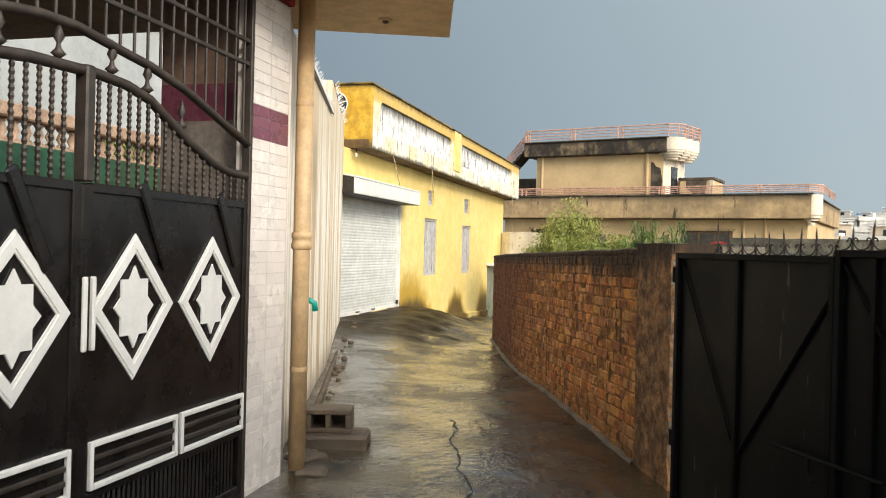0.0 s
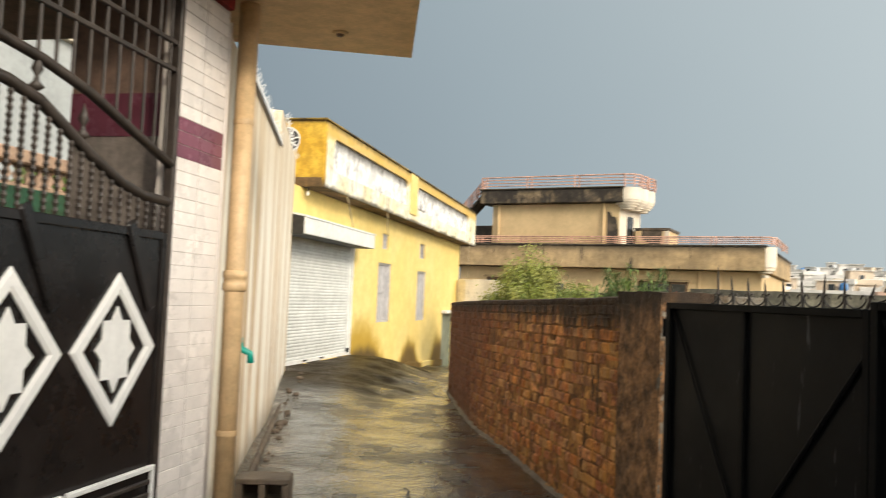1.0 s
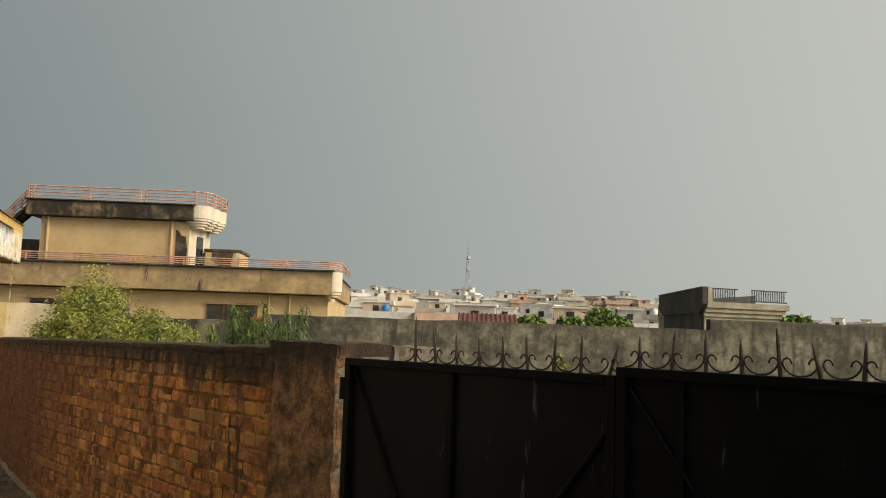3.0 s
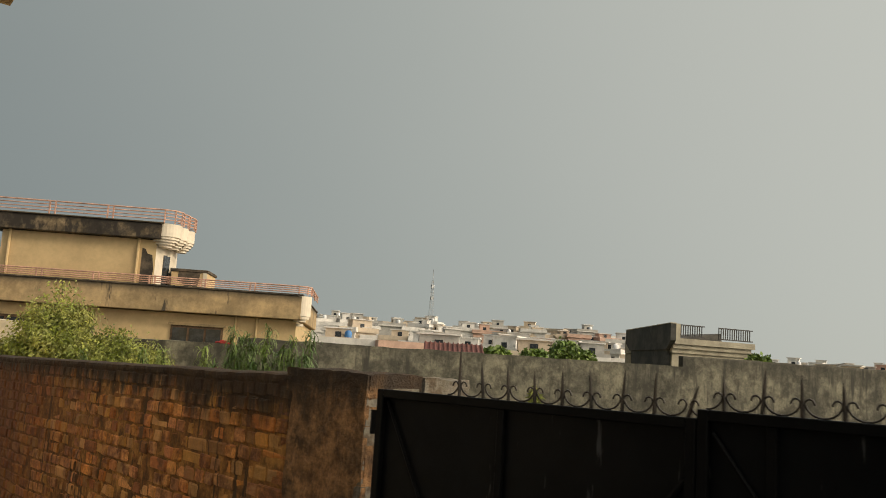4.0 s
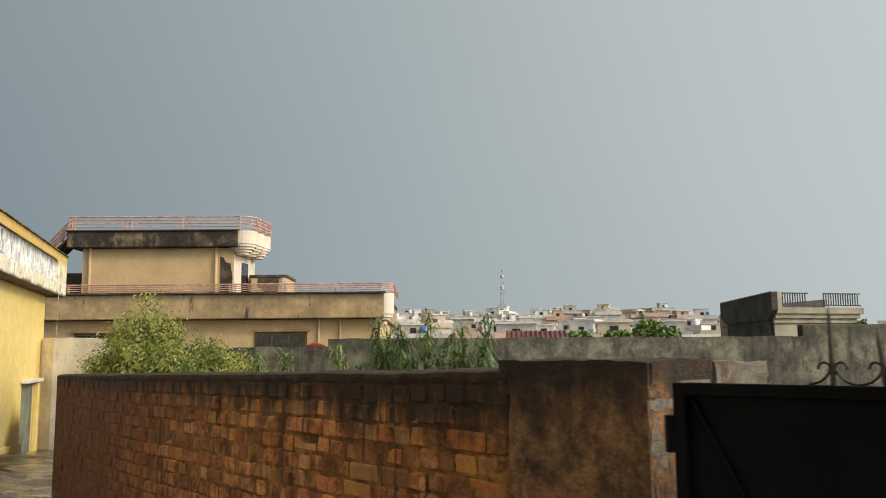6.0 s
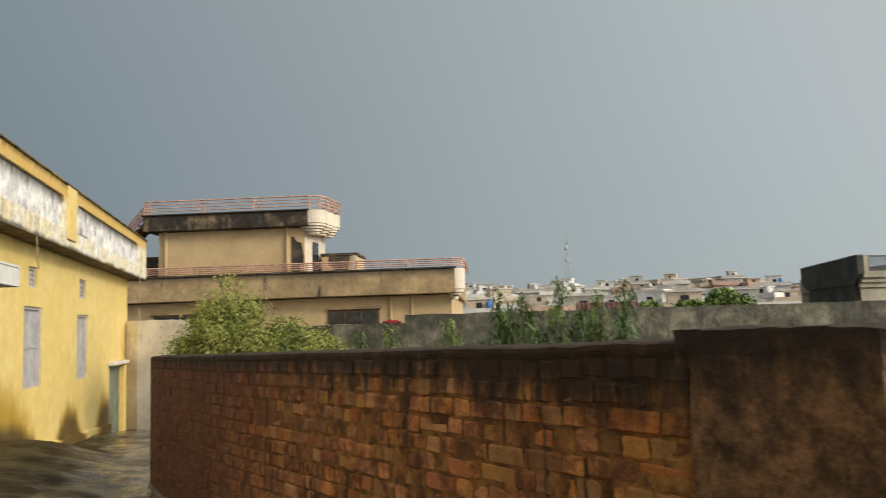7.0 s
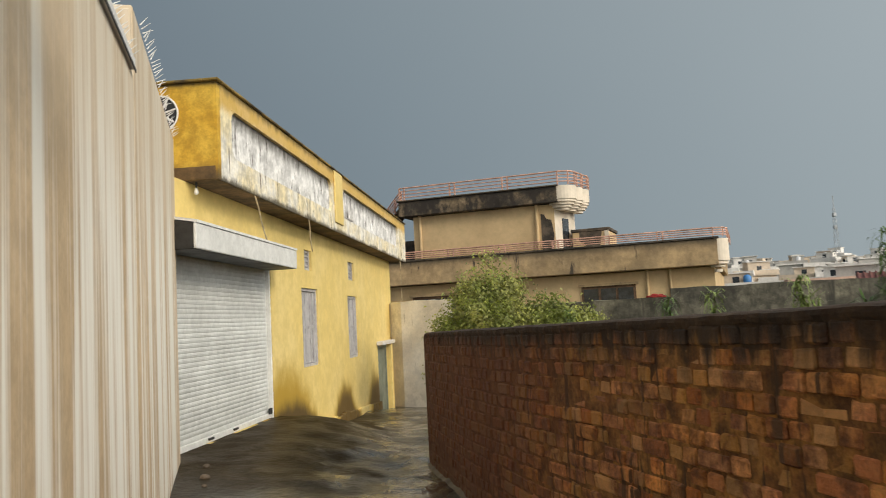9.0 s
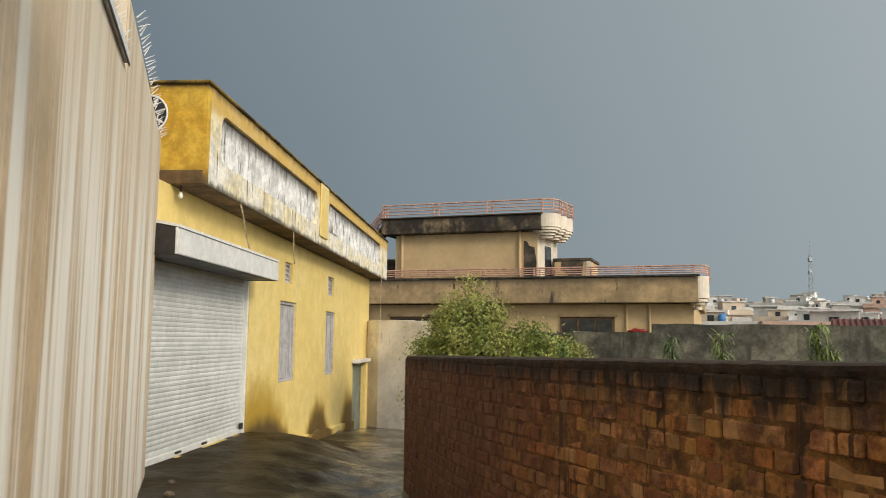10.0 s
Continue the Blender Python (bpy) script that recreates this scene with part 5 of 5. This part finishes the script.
# ---- town ----
def house(x, y, w, d, h, mi, storeys, rz, name_label, tank, zb=-0.6):
    t = thing("town_house", name_label, "house", pose(x, y, zb, 0, 0, rz), group="far town houses")
    part("wall", box(-w / 2, w / 2, -d / 2, d / 2, 0, h), TOWN[mi], t)
    part("roof_slab", box(-w / 2 - 0.5, w / 2 + 0.5, -d / 2 - 0.5, d / 2 + 0.5, h, h + 0.35), TOWN[(mi + 1) % 4 if mi == 3 else mi], t)
    part("parapet", holed_ring(w + 0.8, d + 0.8, h + 0.351, h + 1.1, 0.2), TOWN[mi], t)
    if storeys > 1:
        part("ledge", box(-w / 2 - 0.7, w / 2 + 0.7, -d / 2 - 0.9, d / 2, h / 2 - 0.15, h / 2 + 0.15), TOWN[0], t)
    sh_ = h / storeys
    for s_ in range(storeys):
        n = max(2, int(w / 3.2))
        for k in range(n):
            cx = -w / 2 + w * (k + 0.5) / n
            if random.random() < 0.8:
                ww = random.uniform(0.9, 1.7)
                wi = part("window", box(cx - ww / 2, cx + ww / 2, -d / 2 - 0.06, -d / 2, s_ * sh_ + 1.0, s_ * sh_ + 2.3), M["glass_dark"], t)
                part("sill", box(cx - ww / 2 - 0.15, cx + ww / 2 + 0.15, -d / 2 - 0.3, -d / 2 - 0.001, s_ * sh_ + 2.4, s_ * sh_ + 2.55), TOWN[0], wi)
        # windows on the flank
        for k in range(2):
            cy = -d / 4 + k * d / 2
            part("window", box(-w / 2 - 0.06, -w / 2, cy - 0.5, cy + 0.5, s_ * sh_ + 1.0, s_ * sh_ + 2.2), M["glass_dark"], t)
    sx = random.uniform(-w / 4, w / 4)
    if random.random() < 0.8:
        sw, top = random.uniform(1.2, 2.4), h + random.uniform(2.2, 3.2)
        part("stair_room", box(sx - sw, sx + sw, -1.2, 2.0, h + 0.352, top), TOWN[mi], t)
        part("stair_roof", box(sx - sw - 0.3, sx + sw + 0.3, -1.5, 2.3, top + 0.001, top + 0.2), TOWN[0], t)
        part("stair_door", box(sx - 0.5, sx + 0.5, -1.26, -1.2, h + 0.4, h + 2.1), M["glass_dark"], t)
    if storeys > 1 and random.random() < 0.6:
        # open veranda under the ledge
        for k in range(4):
            cx = -w / 2 + 0.3 + (w - 0.6) * k / 3
            part("veranda_post", box(cx - 0.15, cx + 0.15, -d / 2 - 0.85, -d / 2 - 0.55, 0, h / 2 - 0.15), TOWN[0], t)
        part("balcony_wall", box(-w / 2 - 0.7, w / 2 + 0.7, -d / 2 - 0.9, -d / 2 - 0.75, h / 2 + 0.151, h / 2 + 0.9), TOWN[mi], t)
    if tank:
        part("water_tank", lathe(bmesh.new(), ((0.55, 0), (0.6, 0.1), (0.6, 1.0), (0.4, 1.25), (0.15, 1.35)), 14, (w / 4, -d / 4, h + 1.0)), M[tank], t, "rooftop water tank", smooth=True)
    return t


def holed_ring(w, d, z0, z1, t):
    bm = bmesh.new()
    bx(bm, -w / 2, w / 2, -d / 2, -d / 2 + t, z0, z1)
    bx(bm, -w / 2, w / 2, d / 2 - t, d / 2, z0, z1)
    bx(bm, -w / 2, -w / 2 + t, -d / 2 + t, d / 2 - t, z0, z1)
    bx(bm, w / 2 - t, w / 2, -d / 2 + t, d / 2 - t, z0, z1)
    return bm


random.seed(21)
LABELS = ("white flat-roofed town house with ledges", "cream flat-roofed town house", "pinkish town house with a low parapet", "grey unplastered town house")
# rows of houses, farther rows standing higher on the slope
for dist, b0, b1, n, hlo, hhi, zb in ((100, 5, 44, 10, 2.6, 3.4, -0.6), (140, 4, 46, 19, 3.6, 4.8, -0.4), (190, 4, 48, 30, 5.2, 7.2, 0.2), (260, 3, 50, 44, 6.2, 8.6, 4.2), (330, 3, 50, 48, 6.2, 8.4, 8.8)):
    for k in range(n):
        b = radians(b0 + (b1 - b0) * (k + random.uniform(0.25, 0.75)) / n)
        mi = random.choices((0, 1, 2, 3), (5, 3, 1.2, 2))[0]
        w = random.uniform(5.5, 9.5)
        low_side = 1.0 if b < radians(31) else max(0.5, 1.0 - (math.degrees(b) - 31) * 0.06)
        house(-0.2 + dist * math.sin(b), 3 + dist * math.cos(b), w, random.uniform(6, 9), random.uniform(hlo, hhi) * low_side, mi, 1 if hhi < 4 else 2, -math.degrees(b) + random.uniform(-25, 25), LABELS[mi], random.choice(("tank_white", None, None, "tank_blue" if k % 4 == 0 else None)) if dist > 110 else None, zb * low_side)

# red-tiled low roof between the houses
rt = thing("tiled_roof_house", "low house with a dark red tiled roof", "house", pose(20.3, 53.5, -0.6, 0, 0, -20))
part("wall", box(-1.7, 1.7, -3, 3, 0, 2.6), TOWN[0], rt)
part("roof", prism(bmesh.new(), [(-3.4, 2.6), (3.4, 2.6), (0, 3.55)], -1.95, 1.95, "x"), M["roof_red"], rt, "red tiled pitched roof")
bm = bmesh.new()
for k in range(13):
    x = -1.86 + k * 0.31
    tube(bm, ((x, -3.42, 2.62), (x, -0.02, 3.58)), 0.06, 5)
part("roll_tile", bm, M["roof_red"], rt)

# lattice mast
ms = thing("radio_mast", "slender steel lattice radio mast in the haze", "mast", pose(73.6, 205.0, 0))
MH = 23.0
for sx, sy in ((-1, -1), (1, -1), (1, 1), (-1, 1)):
    part("leg", tube(bmesh.new(), ((sx * 1.0, sy * 1.0, 0), (sx * 0.28, sy * 0.28, MH - 4), (sx * 0.2, sy * 0.2, MH)), 0.04, 5), M["mast"], ms)
for k in range(15):
    z0, z1 = k * MH / 15, (k + 1) * MH / 15
    r0, r1 = 1.0 - 0.75 * z0 / MH, 1.0 - 0.75 * z1 / MH
    bm = bmesh.new()
    for a, b in (((-1, -1), (1, -1)), ((1, -1), (1, 1)), ((1, 1), (-1, 1)), ((-1, 1), (-1, -1))):
        tube(bm, ((a[0] * r0, a[1] * r0, z0), (b[0] * r1, b[1] * r1, z1)), 0.025, 4)
        tube(bm, ((a[0] * r1, a[1] * r1, z1), (b[0] * r1, b[1] * r1, z1)), 0.02, 4)
    part("bracing", bm, M["mast"], ms)
for z in (MH - 2, MH - 5):
    part("antenna", box(-0.4, 0.4, -0.4, 0.4, z, z + 0.9, bevel=0.1), M["mast"], ms)
part("tip", tube(bmesh.new(), ((0, 0, MH), (0, 0, MH + 3)), 0.06, 5), M["mast"], ms)


# ---- plants ----
def leaf_cloud(seed, stems, spread, leaf_len, leaf_w, per, droop, start=0.25, low=0.55, jitter=0.08):
    """Slender leaves set along bent stems: returns stem and leaf meshes' bmeshes."""
    rnd = random.Random(seed)
    wood = bmesh.new()
    lv, lf = [], []
    for _ in range(stems):
        a = rnd.uniform(0, 2 * math.pi)
        sp = spread[0] * math.sqrt(rnd.random())
        hgt = spread[1] * rnd.uniform(low, 1.0) * (1.0 - 0.35 * sp / max(spread[0], 0.01))
        top = Vector((math.cos(a) * sp, math.sin(a) * sp, hgt))
        pts = []
        for k in range(7):
            f = k / 6
            p = Vector((top.x * f ** 1.4, top.y * f ** 1.4, hgt * (f if f < 0.8 else 0.8 + (f - 0.8) * (1 - droop))))
            pts.append(p)
        tube(wood, pts, [0.02 * (1 - 0.8 * k / 6) for k in range(7)], 4, cap=False)
        for _ in range(per):
            f = start + (1 - start) * rnd.random()
            i = min(5, int(f * 6))
            p = pts[i].lerp(pts[i + 1], f * 6 - i)
            p = p + Vector((rnd.gauss(0, 1), rnd.gauss(0, 1), rnd.gauss(0, 1))) * jitter
            d = Vector((rnd.gauss(0, 1), rnd.gauss(0, 1), rnd.uniform(-droop, 0.7))).normalized()
            l = leaf_len * rnd.uniform(0.6, 1.2)
            side = d.cross(Vector((rnd.gauss(0, 0.4), rnd.gauss(0, 0.4), 1))).normalized() * leaf_w * rnd.uniform(0.7, 1.2)
            mid = p + d * l * 0.5 + Vector((0, 0, 0.02))
            tip = p + d * l + Vector((0, 0, -droop * l * 0.45))
            b = len(lv)
            lv += [p, mid + side, tip, mid - side]
            lf += [(b, b + 1, b + 2), (b, b + 2, b + 3)]
    me = bpy.data.meshes.new("leaves")
    me.from_pydata([tuple(v) for v in lv], [], lf)
    return wood, me


def plant(name, label, cat, m, seed, stems, spread, ll, lwid, per, droop, mk, group="", start=0.25, low=0.55, jitter=0.08):
    t = thing(name, label, cat, m, group)
    wood, me = leaf_cloud(seed, stems, spread, ll, lwid, per, droop, start, low, jitter)
    part("stem", wood, M["stem"], t)
    me.materials.append(M[mk])
    ob = new("foliage", me)
    ob.parent = t
    return t


plant("willow_bush", "bushy light green shrub with slender drooping leaves", "shrub", pose(-1.5, 20.9, -0.7), 3, 220, (1.1, 4.2), 0.085, 0.0032, 600, 0.9, "leaf", start=0.3, low=0.40, jitter=0.13)
plant("willow_bush", "low light green shrub leaning over the wall", "shrub", pose(-0.2, 20.6, -0.7), 4, 170, (1.1, 3.3), 0.085, 0.0032, 560, 0.9, "leaf", start=0.3, low=0.42, jitter=0.13)


def weed(x, y, top, seed, tuft, leaf):
    """Upright stems with whorls of long narrow leaves that droop at the tips."""
    rnd = random.Random(seed)
    w = thing("tall_weed", "slender green weed with drooping leaf tips behind the wall", "weed", pose(x, y, -0.32), "weeds behind the wall")
    lv, lf = [], []
    for s in range(tuft):
        a = rnd.uniform(0, 6.28)
        sp = 0.02 if s == 0 else rnd.uniform(0.04, 0.19)
        h = top + 0.32 - (0 if s == 0 else rnd.uniform(0.04, 0.36))
        base = Vector((math.cos(a) * 0.02, math.sin(a) * 0.02, 0))
        crown = Vector((math.cos(a) * sp, math.sin(a) * sp, h))
        part("stem", tube(bmesh.new(), (tuple(base), tuple(base.lerp(crown, 0.6)), tuple(crown)), [0.007, 0.005, 0.002], 5, cap=False), M["stem"], w)
        for k in range(26):
            p0 = base.lerp(crown, 1.0 - 0.012 * k) + Vector((rnd.gauss(0, 0.012), rnd.gauss(0, 0.012), 0))
            for _ in range(13 if k < 12 else 8):
                b = rnd.uniform(0, 6.28)
                out = Vector((math.cos(b), math.sin(b), 0))
                side = Vector((-out.y, out.x, 0)) * rnd.uniform(0.0028, 0.0048)
                ln = rnd.uniform(0.05, 0.13)
                up, fall = rnd.uniform(0.2, 1.2), rnd.uniform(0.4, 1.5)
                n0 = len(lv)
                for f, wd in ((0.0, 0.3), (0.35, 1.0), (0.7, 0.8), (1.0, 0.1)):
                    c = p0 + out * ln * f * (1.0 - 0.35 * f) + Vector((0, 0, ln * (up * f - fall * f * f)))
                    lv += [c - side * wd, c + side * wd]
                lf += [(n0 + 2 * m, n0 + 2 * m + 1, n0 + 2 * m + 3, n0 + 2 * m + 2) for m in range(3)]
    me = bpy.data.meshes.new("leaves")
    me.from_pydata([tuple(v) for v in lv], [], lf)
    leaves = bmesh.new()
    leaves.from_mesh(me)
    part("foliage", leaves, M[leaf], w)


WEEDS = ((0.60, 7.95, 1.74, 11, 8), (0.66, 7.8, 1.70, 19, 6), (0.76, 7.5, 1.75, 12, 4), (0.98, 7.3, 1.73, 13, 4), (0.88, 7.4, 1.68, 14, 6), (0.80, 7.5, 1.60, 15, 5), (0.20, 9.15, 1.56, 16, 3), (0.05, 9.7, 1.54, 17, 2), (0.45, 8.6, 1.60, 18, 3), (-0.5, 10.9, 1.5, 20, 2))
for x, y, top, sd, n in WEEDS:
    weed(x, y, top, sd, n, "leaf_dark" if sd % 2 else "leaf_mid")
plant("wall_tuft", "thin tuft of grass growing by the cement wall", "grass", pose(9.6, 20.8, -0.6), 40, 10, (0.2, 2.2), 0.22, 0.006, 60, 0.5, "leaf", start=0.3, low=0.7, jitter=0.03)


def tree(x, y, h, r, seed, leaf=0.3, label="round-crowned dark green tree among the houses"):
    t = thing("tree", label, "tree", pose(x, y, -0.6), "trees")
    part("trunk", tube(bmesh.new(), ((0, 0, 0), (0.1, 0, h * 0.3), (0, 0.1, h * 0.6)), [0.35, 0.25, 0.15], 8), M["bark"], t)
    rnd = random.Random(seed)
    lv, lf = [], []
    limbs = bmesh.new()
    for _ in range(16):
        a, e = rnd.uniform(0, 6.28), rnd.uniform(-0.1, 1.2)
        c = Vector((math.cos(a) * math.cos(e) * r * 0.7, math.sin(a) * math.cos(e) * r * 0.7, h * 0.6 + math.sin(e) * r * 0.55))
        tube(limbs, ((0, 0, h * 0.4), tuple(c)), [0.12, 0.03], 5)
        for _ in range(220):
            p = c + Vector((rnd.gauss(0, 1), rnd.gauss(0, 1), rnd.gauss(0, 0.8))) * r * 0.2
            u = Vector((rnd.gauss(0, 1), rnd.gauss(0, 1), rnd.gauss(0, 1))).normalized() * leaf
            v = u.cross(Vector((rnd.gauss(0, 1), rnd.gauss(0, 1), 1))).normalized() * leaf * 0.66
            b = len(lv)
            lv += [p - u, p + v, p + u, p - v]
            lf += [(b, b + 1, b + 2, b + 3)]
    part("limbs", limbs, M["bark"], t)
    me = bpy.data.meshes.new("crown")
    me.from_pydata([tuple(v) for v in lv], [], lf)
    me.materials.append(M["leaf_mid"])
    ob = new("crown", me)
    ob.parent = t


tree(38.9, 71.0, 5.9, 1.7, 1, 0.2)
tree(34.8, 70.0, 5.0, 1.25, 2, 0.2)
tree(41.0, 72.0, 5.2, 1.3, 3, 0.2)
tree(66.0, 76.0, 6.0, 2.0, 4)
tree(30.0, 68.0, 4.6, 1.2, 5)
tree(-9.0, 13.4, 5.2, 0.9, 6, 0.12, "small green tree behind the court balustrade")
tree(47.5, 60.0, 4.6, 0.9, 7, 0.16, "thin young tree rising over the cement wall")

# crack in the lane, and small rubble along the wall foot
random.seed(77)
pts = []
for k in range(46):
    f = k / 45
    x, y = -0.88 + 0.80 * f + 0.07 * noise.noise((f * 5, 0, 0)) + 0.05 * noise.noise((f * 17, 1, 0)), 6.9 - 2.5 * f + random.uniform(-0.015, 0.015)
    pts.append((x, y, ground_z(x, y) - 0.001))
bm = tube(bmesh.new(), pts, [0.003 + 0.006 * random.random() for _ in pts], 5)
solid("ground_crack", bm, M["dark"], "dark crack running through the wet concrete", "crack", "structure")
for k in range(26):
    f = random.random()
    x, y = -1.70 - 2.3 * f + random.uniform(0.02, 0.16), 5.7 + 6.6 * f
    r = random.uniform(0.015, 0.045)
    bm = bmesh.new()
    bmesh.ops.create_icosphere(bm, subdivisions=2, radius=r)
    for v in bm.verts:
        v.co = v.co * (1 + 0.35 * noise.noise(v.co * 20 + Vector((k, 0, 0))))
        v.co.z *= 0.7
    solid("rubble_stone", bm, M["concrete_block"], "small broken stone along the wall foot", "stone", group="rubble", m=pose(x, y, ground_z(x, y) + r * 0.2, 0, 0, k * 40))

# low walls that close the lane behind the viewer
solid("rear_lane_wall", box(-7.0, 7.0, -6.3, -6.0, -0.5, 2.4), M["beige_wall"], "plain beige wall closing the lane", "wall", "structure")

# unseen tall block behind the viewer, added to shade the gate from the sun
rh = thing("unseen_sun_blocker", "unseen block added to keep the low sun off the gate", "house", kind="structure")
part("wall", box(4.6, 12.0, -9.0, -0.2, -0.5, 4.6), M["villa"], rh)
part("roof", box(4.3, 12.3, -9.3, 0.1, 4.6, 4.8), M["villa_band"], rh)

# ---- brick wall ----
BW = [Vector(p) for p in ((0.67, 6.19), (0.0, 7.86), (-0.41, 8.93), (-0.82, 9.89), (-1.30, 11.3), (-1.88, 13.37))]
SEG = [(b - a).length for a, b in zip(BW, BW[1:])]
TOTAL = sum(SEG)


def on_wall(s):
    for (a, b), l in zip(zip(BW, BW[1:]), SEG):
        if s <= l or (a, b) == (BW[-2], BW[-1]):
            d = (b - a).normalized()
            return a + d * s, d
        s -= l


def wall_top(s):
    return 1.495 - 0.135 * s / TOTAL + 0.008 * noise.noise((s * 2.0, 1, 0))


bw = thing("brick_wall", "old red brick garden wall blackened along the top", "wall", kind="structure")
bm = bmesh.new()
rows_ = []
N = 60
for k in range(N + 1):
    s = TOTAL * k / N
    p, d = on_wall(min(s, TOTAL - 1e-4))
    nrm = Vector((-d.y, d.x))
    f, b = p - nrm * 0.005, p - nrm * 0.225
    zt = wall_top(s) - 0.012
    rows_.append([bm.verts.new(q) for q in ((f.x, f.y, -0.9), (f.x, f.y, zt), (b.x, b.y, zt), (b.x, b.y, -0.9))])
for a, b in zip(rows_, rows_[1:]):
    for k in range(4):
        bm.faces.new((a[k], a[(k + 1) % 4], b[(k + 1) % 4], b[k]))
bm.faces.new(rows_[0])
bm.faces.new(rows_[-1][::-1])
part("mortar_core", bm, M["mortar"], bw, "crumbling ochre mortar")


def brick_mesh(l, h, seed):
    rnd = random.Random(seed)
    b = box(0, l, -0.07, 0.0, 0, h, bevel=min(0.009, h * 0.12))
    for v in b.verts:
        v.co += Vector((rnd.uniform(-1, 1) * 0.005, rnd.uniform(-1, 1) * 0.004, rnd.uniform(-1, 1) * 0.004))
    return b


random.seed(9)
CH = 0.0835
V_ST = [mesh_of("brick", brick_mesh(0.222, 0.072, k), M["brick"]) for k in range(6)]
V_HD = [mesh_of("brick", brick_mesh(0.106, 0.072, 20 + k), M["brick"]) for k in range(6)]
rest = bmesh.new()


def lay(kind, meshes, s, l, z, lo, hi):
    p, d = on_wall(min(max(s, 0), TOTAL - 0.02))
    m = pose(p.x, p.y, z, random.gauss(0, 1.2), random.gauss(0, 0.8), math.degrees(math.atan2(d.y, d.x)) + random.gauss(0, 1.0)) @ Matrix.Translation((0, random.choice((0, 0, 0.003, 0.006, -0.004, -0.007, 0.010)), random.uniform(-0.003, 0.003)))
    me = random.choice(meshes)
    if lo <= s < hi:
        piece(kind, me, bw, m)
    else:
        n0 = len(rest.verts)
        rest.from_mesh(me)
        rest.verts.ensure_lookup_table()
        bmesh.ops.transform(rest, matrix=m, verts=rest.verts[n0:])


for c in range(25):
    s = -0.06 if c % 2 else 0.0
    mostly_head = c % 2 == 1 or c < 3
    while s < TOTAL - 0.03:
        hd = random.random() < (0.95 if mostly_head else 0.76)
        l = 0.116 if hd else 0.232
        z = wall_top(s) - 0.040 - (c + 1) * CH
        if z > height(on_wall(max(s, 0))[0].x, on_wall(max(s, 0))[0].y) - 0.15 and s + l < TOTAL + 0.08:
            lay("brick", V_HD if hd else V_ST, max(s, 0), l, z, 1.25, 2.95)
        s += l
# rough mortar capping smeared along the top
cap = bmesh.new()
rows_ = []
n = int(TOTAL / 0.035)
for k in range(n + 1):
    s = TOTAL * k / n
    p, d = on_wall(min(s, TOTAL - 1e-4))
    nrm = Vector((-d.y, d.x))
    zt = wall_top(s) + 0.006 * noise.noise((s * 9, 4, 0))
    ring = []
    for f, z in ((-0.004, -0.05 + 0.025 * noise.noise((s * 7, 1, 0))), (0.002, -0.04), (0.005, -0.025), (0.002, -0.008), (-0.02, 0.0), (-0.12, 0.006), (-0.22, 0.0), (-0.235, -0.05)):
        q = p + nrm * (f + (0.010 * noise.noise((s * 14, z * 20, 2)) + 0.006 * noise.noise((s * 30, z * 30, 5)) if f > -0.05 else 0))
        ring.append(cap.verts.new((q.x, q.y, zt + z)))
    rows_.append(ring)
for a, b in zip(rows_, rows_[1:]):
    for k in range(8):
        cap.faces.new((a[k], a[(k + 1) % 8], b[(k + 1) % 8], b[k]))
part("capping", cap, M["mortar"], bw, "blackened lumpy mortar capping")
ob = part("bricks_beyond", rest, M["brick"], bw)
tagged(ob, kind="stuff")
# wet concrete fillet along the wall's foot
foot = bmesh.new()
rows_ = []
for k in range(121):
    p, d = on_wall(min(TOTAL * k / 120, TOTAL - 1e-4))
    nrm = Vector((-d.y, d.x))
    out = 0.032 + 0.016 * noise.noise((k * 0.31, 0, 7))
    z = ground_z(p.x, p.y)
    ring = []
    for f, h in ((-0.02, -0.2), (out, -0.2), (out, 0.004), (out * 0.5, 0.018 + 0.010 * noise.noise((k * 0.23, 3, 0))), (-0.02, 0.04)):
        q = p + nrm * f
        ring.append(foot.verts.new((q.x, q.y, z + h)))
    rows_.append(ring)
for a, b in zip(rows_, rows_[1:]):
    for k in range(5):
        foot.faces.new((a[k], a[(k + 1) % 5], b[(k + 1) % 5], b[k]))
part("footing", foot, M["concrete_block"], bw, "worn concrete footing")
# return of the wall at its far end
rp, rd = on_wall(TOTAL - 1e-3)
part("far_return", wall_run((rp.x + 0.03, rp.y), (rp.x + 3.2, rp.y + 1.2), -0.9, 1.33, 0.2), M["mortar"], bw)
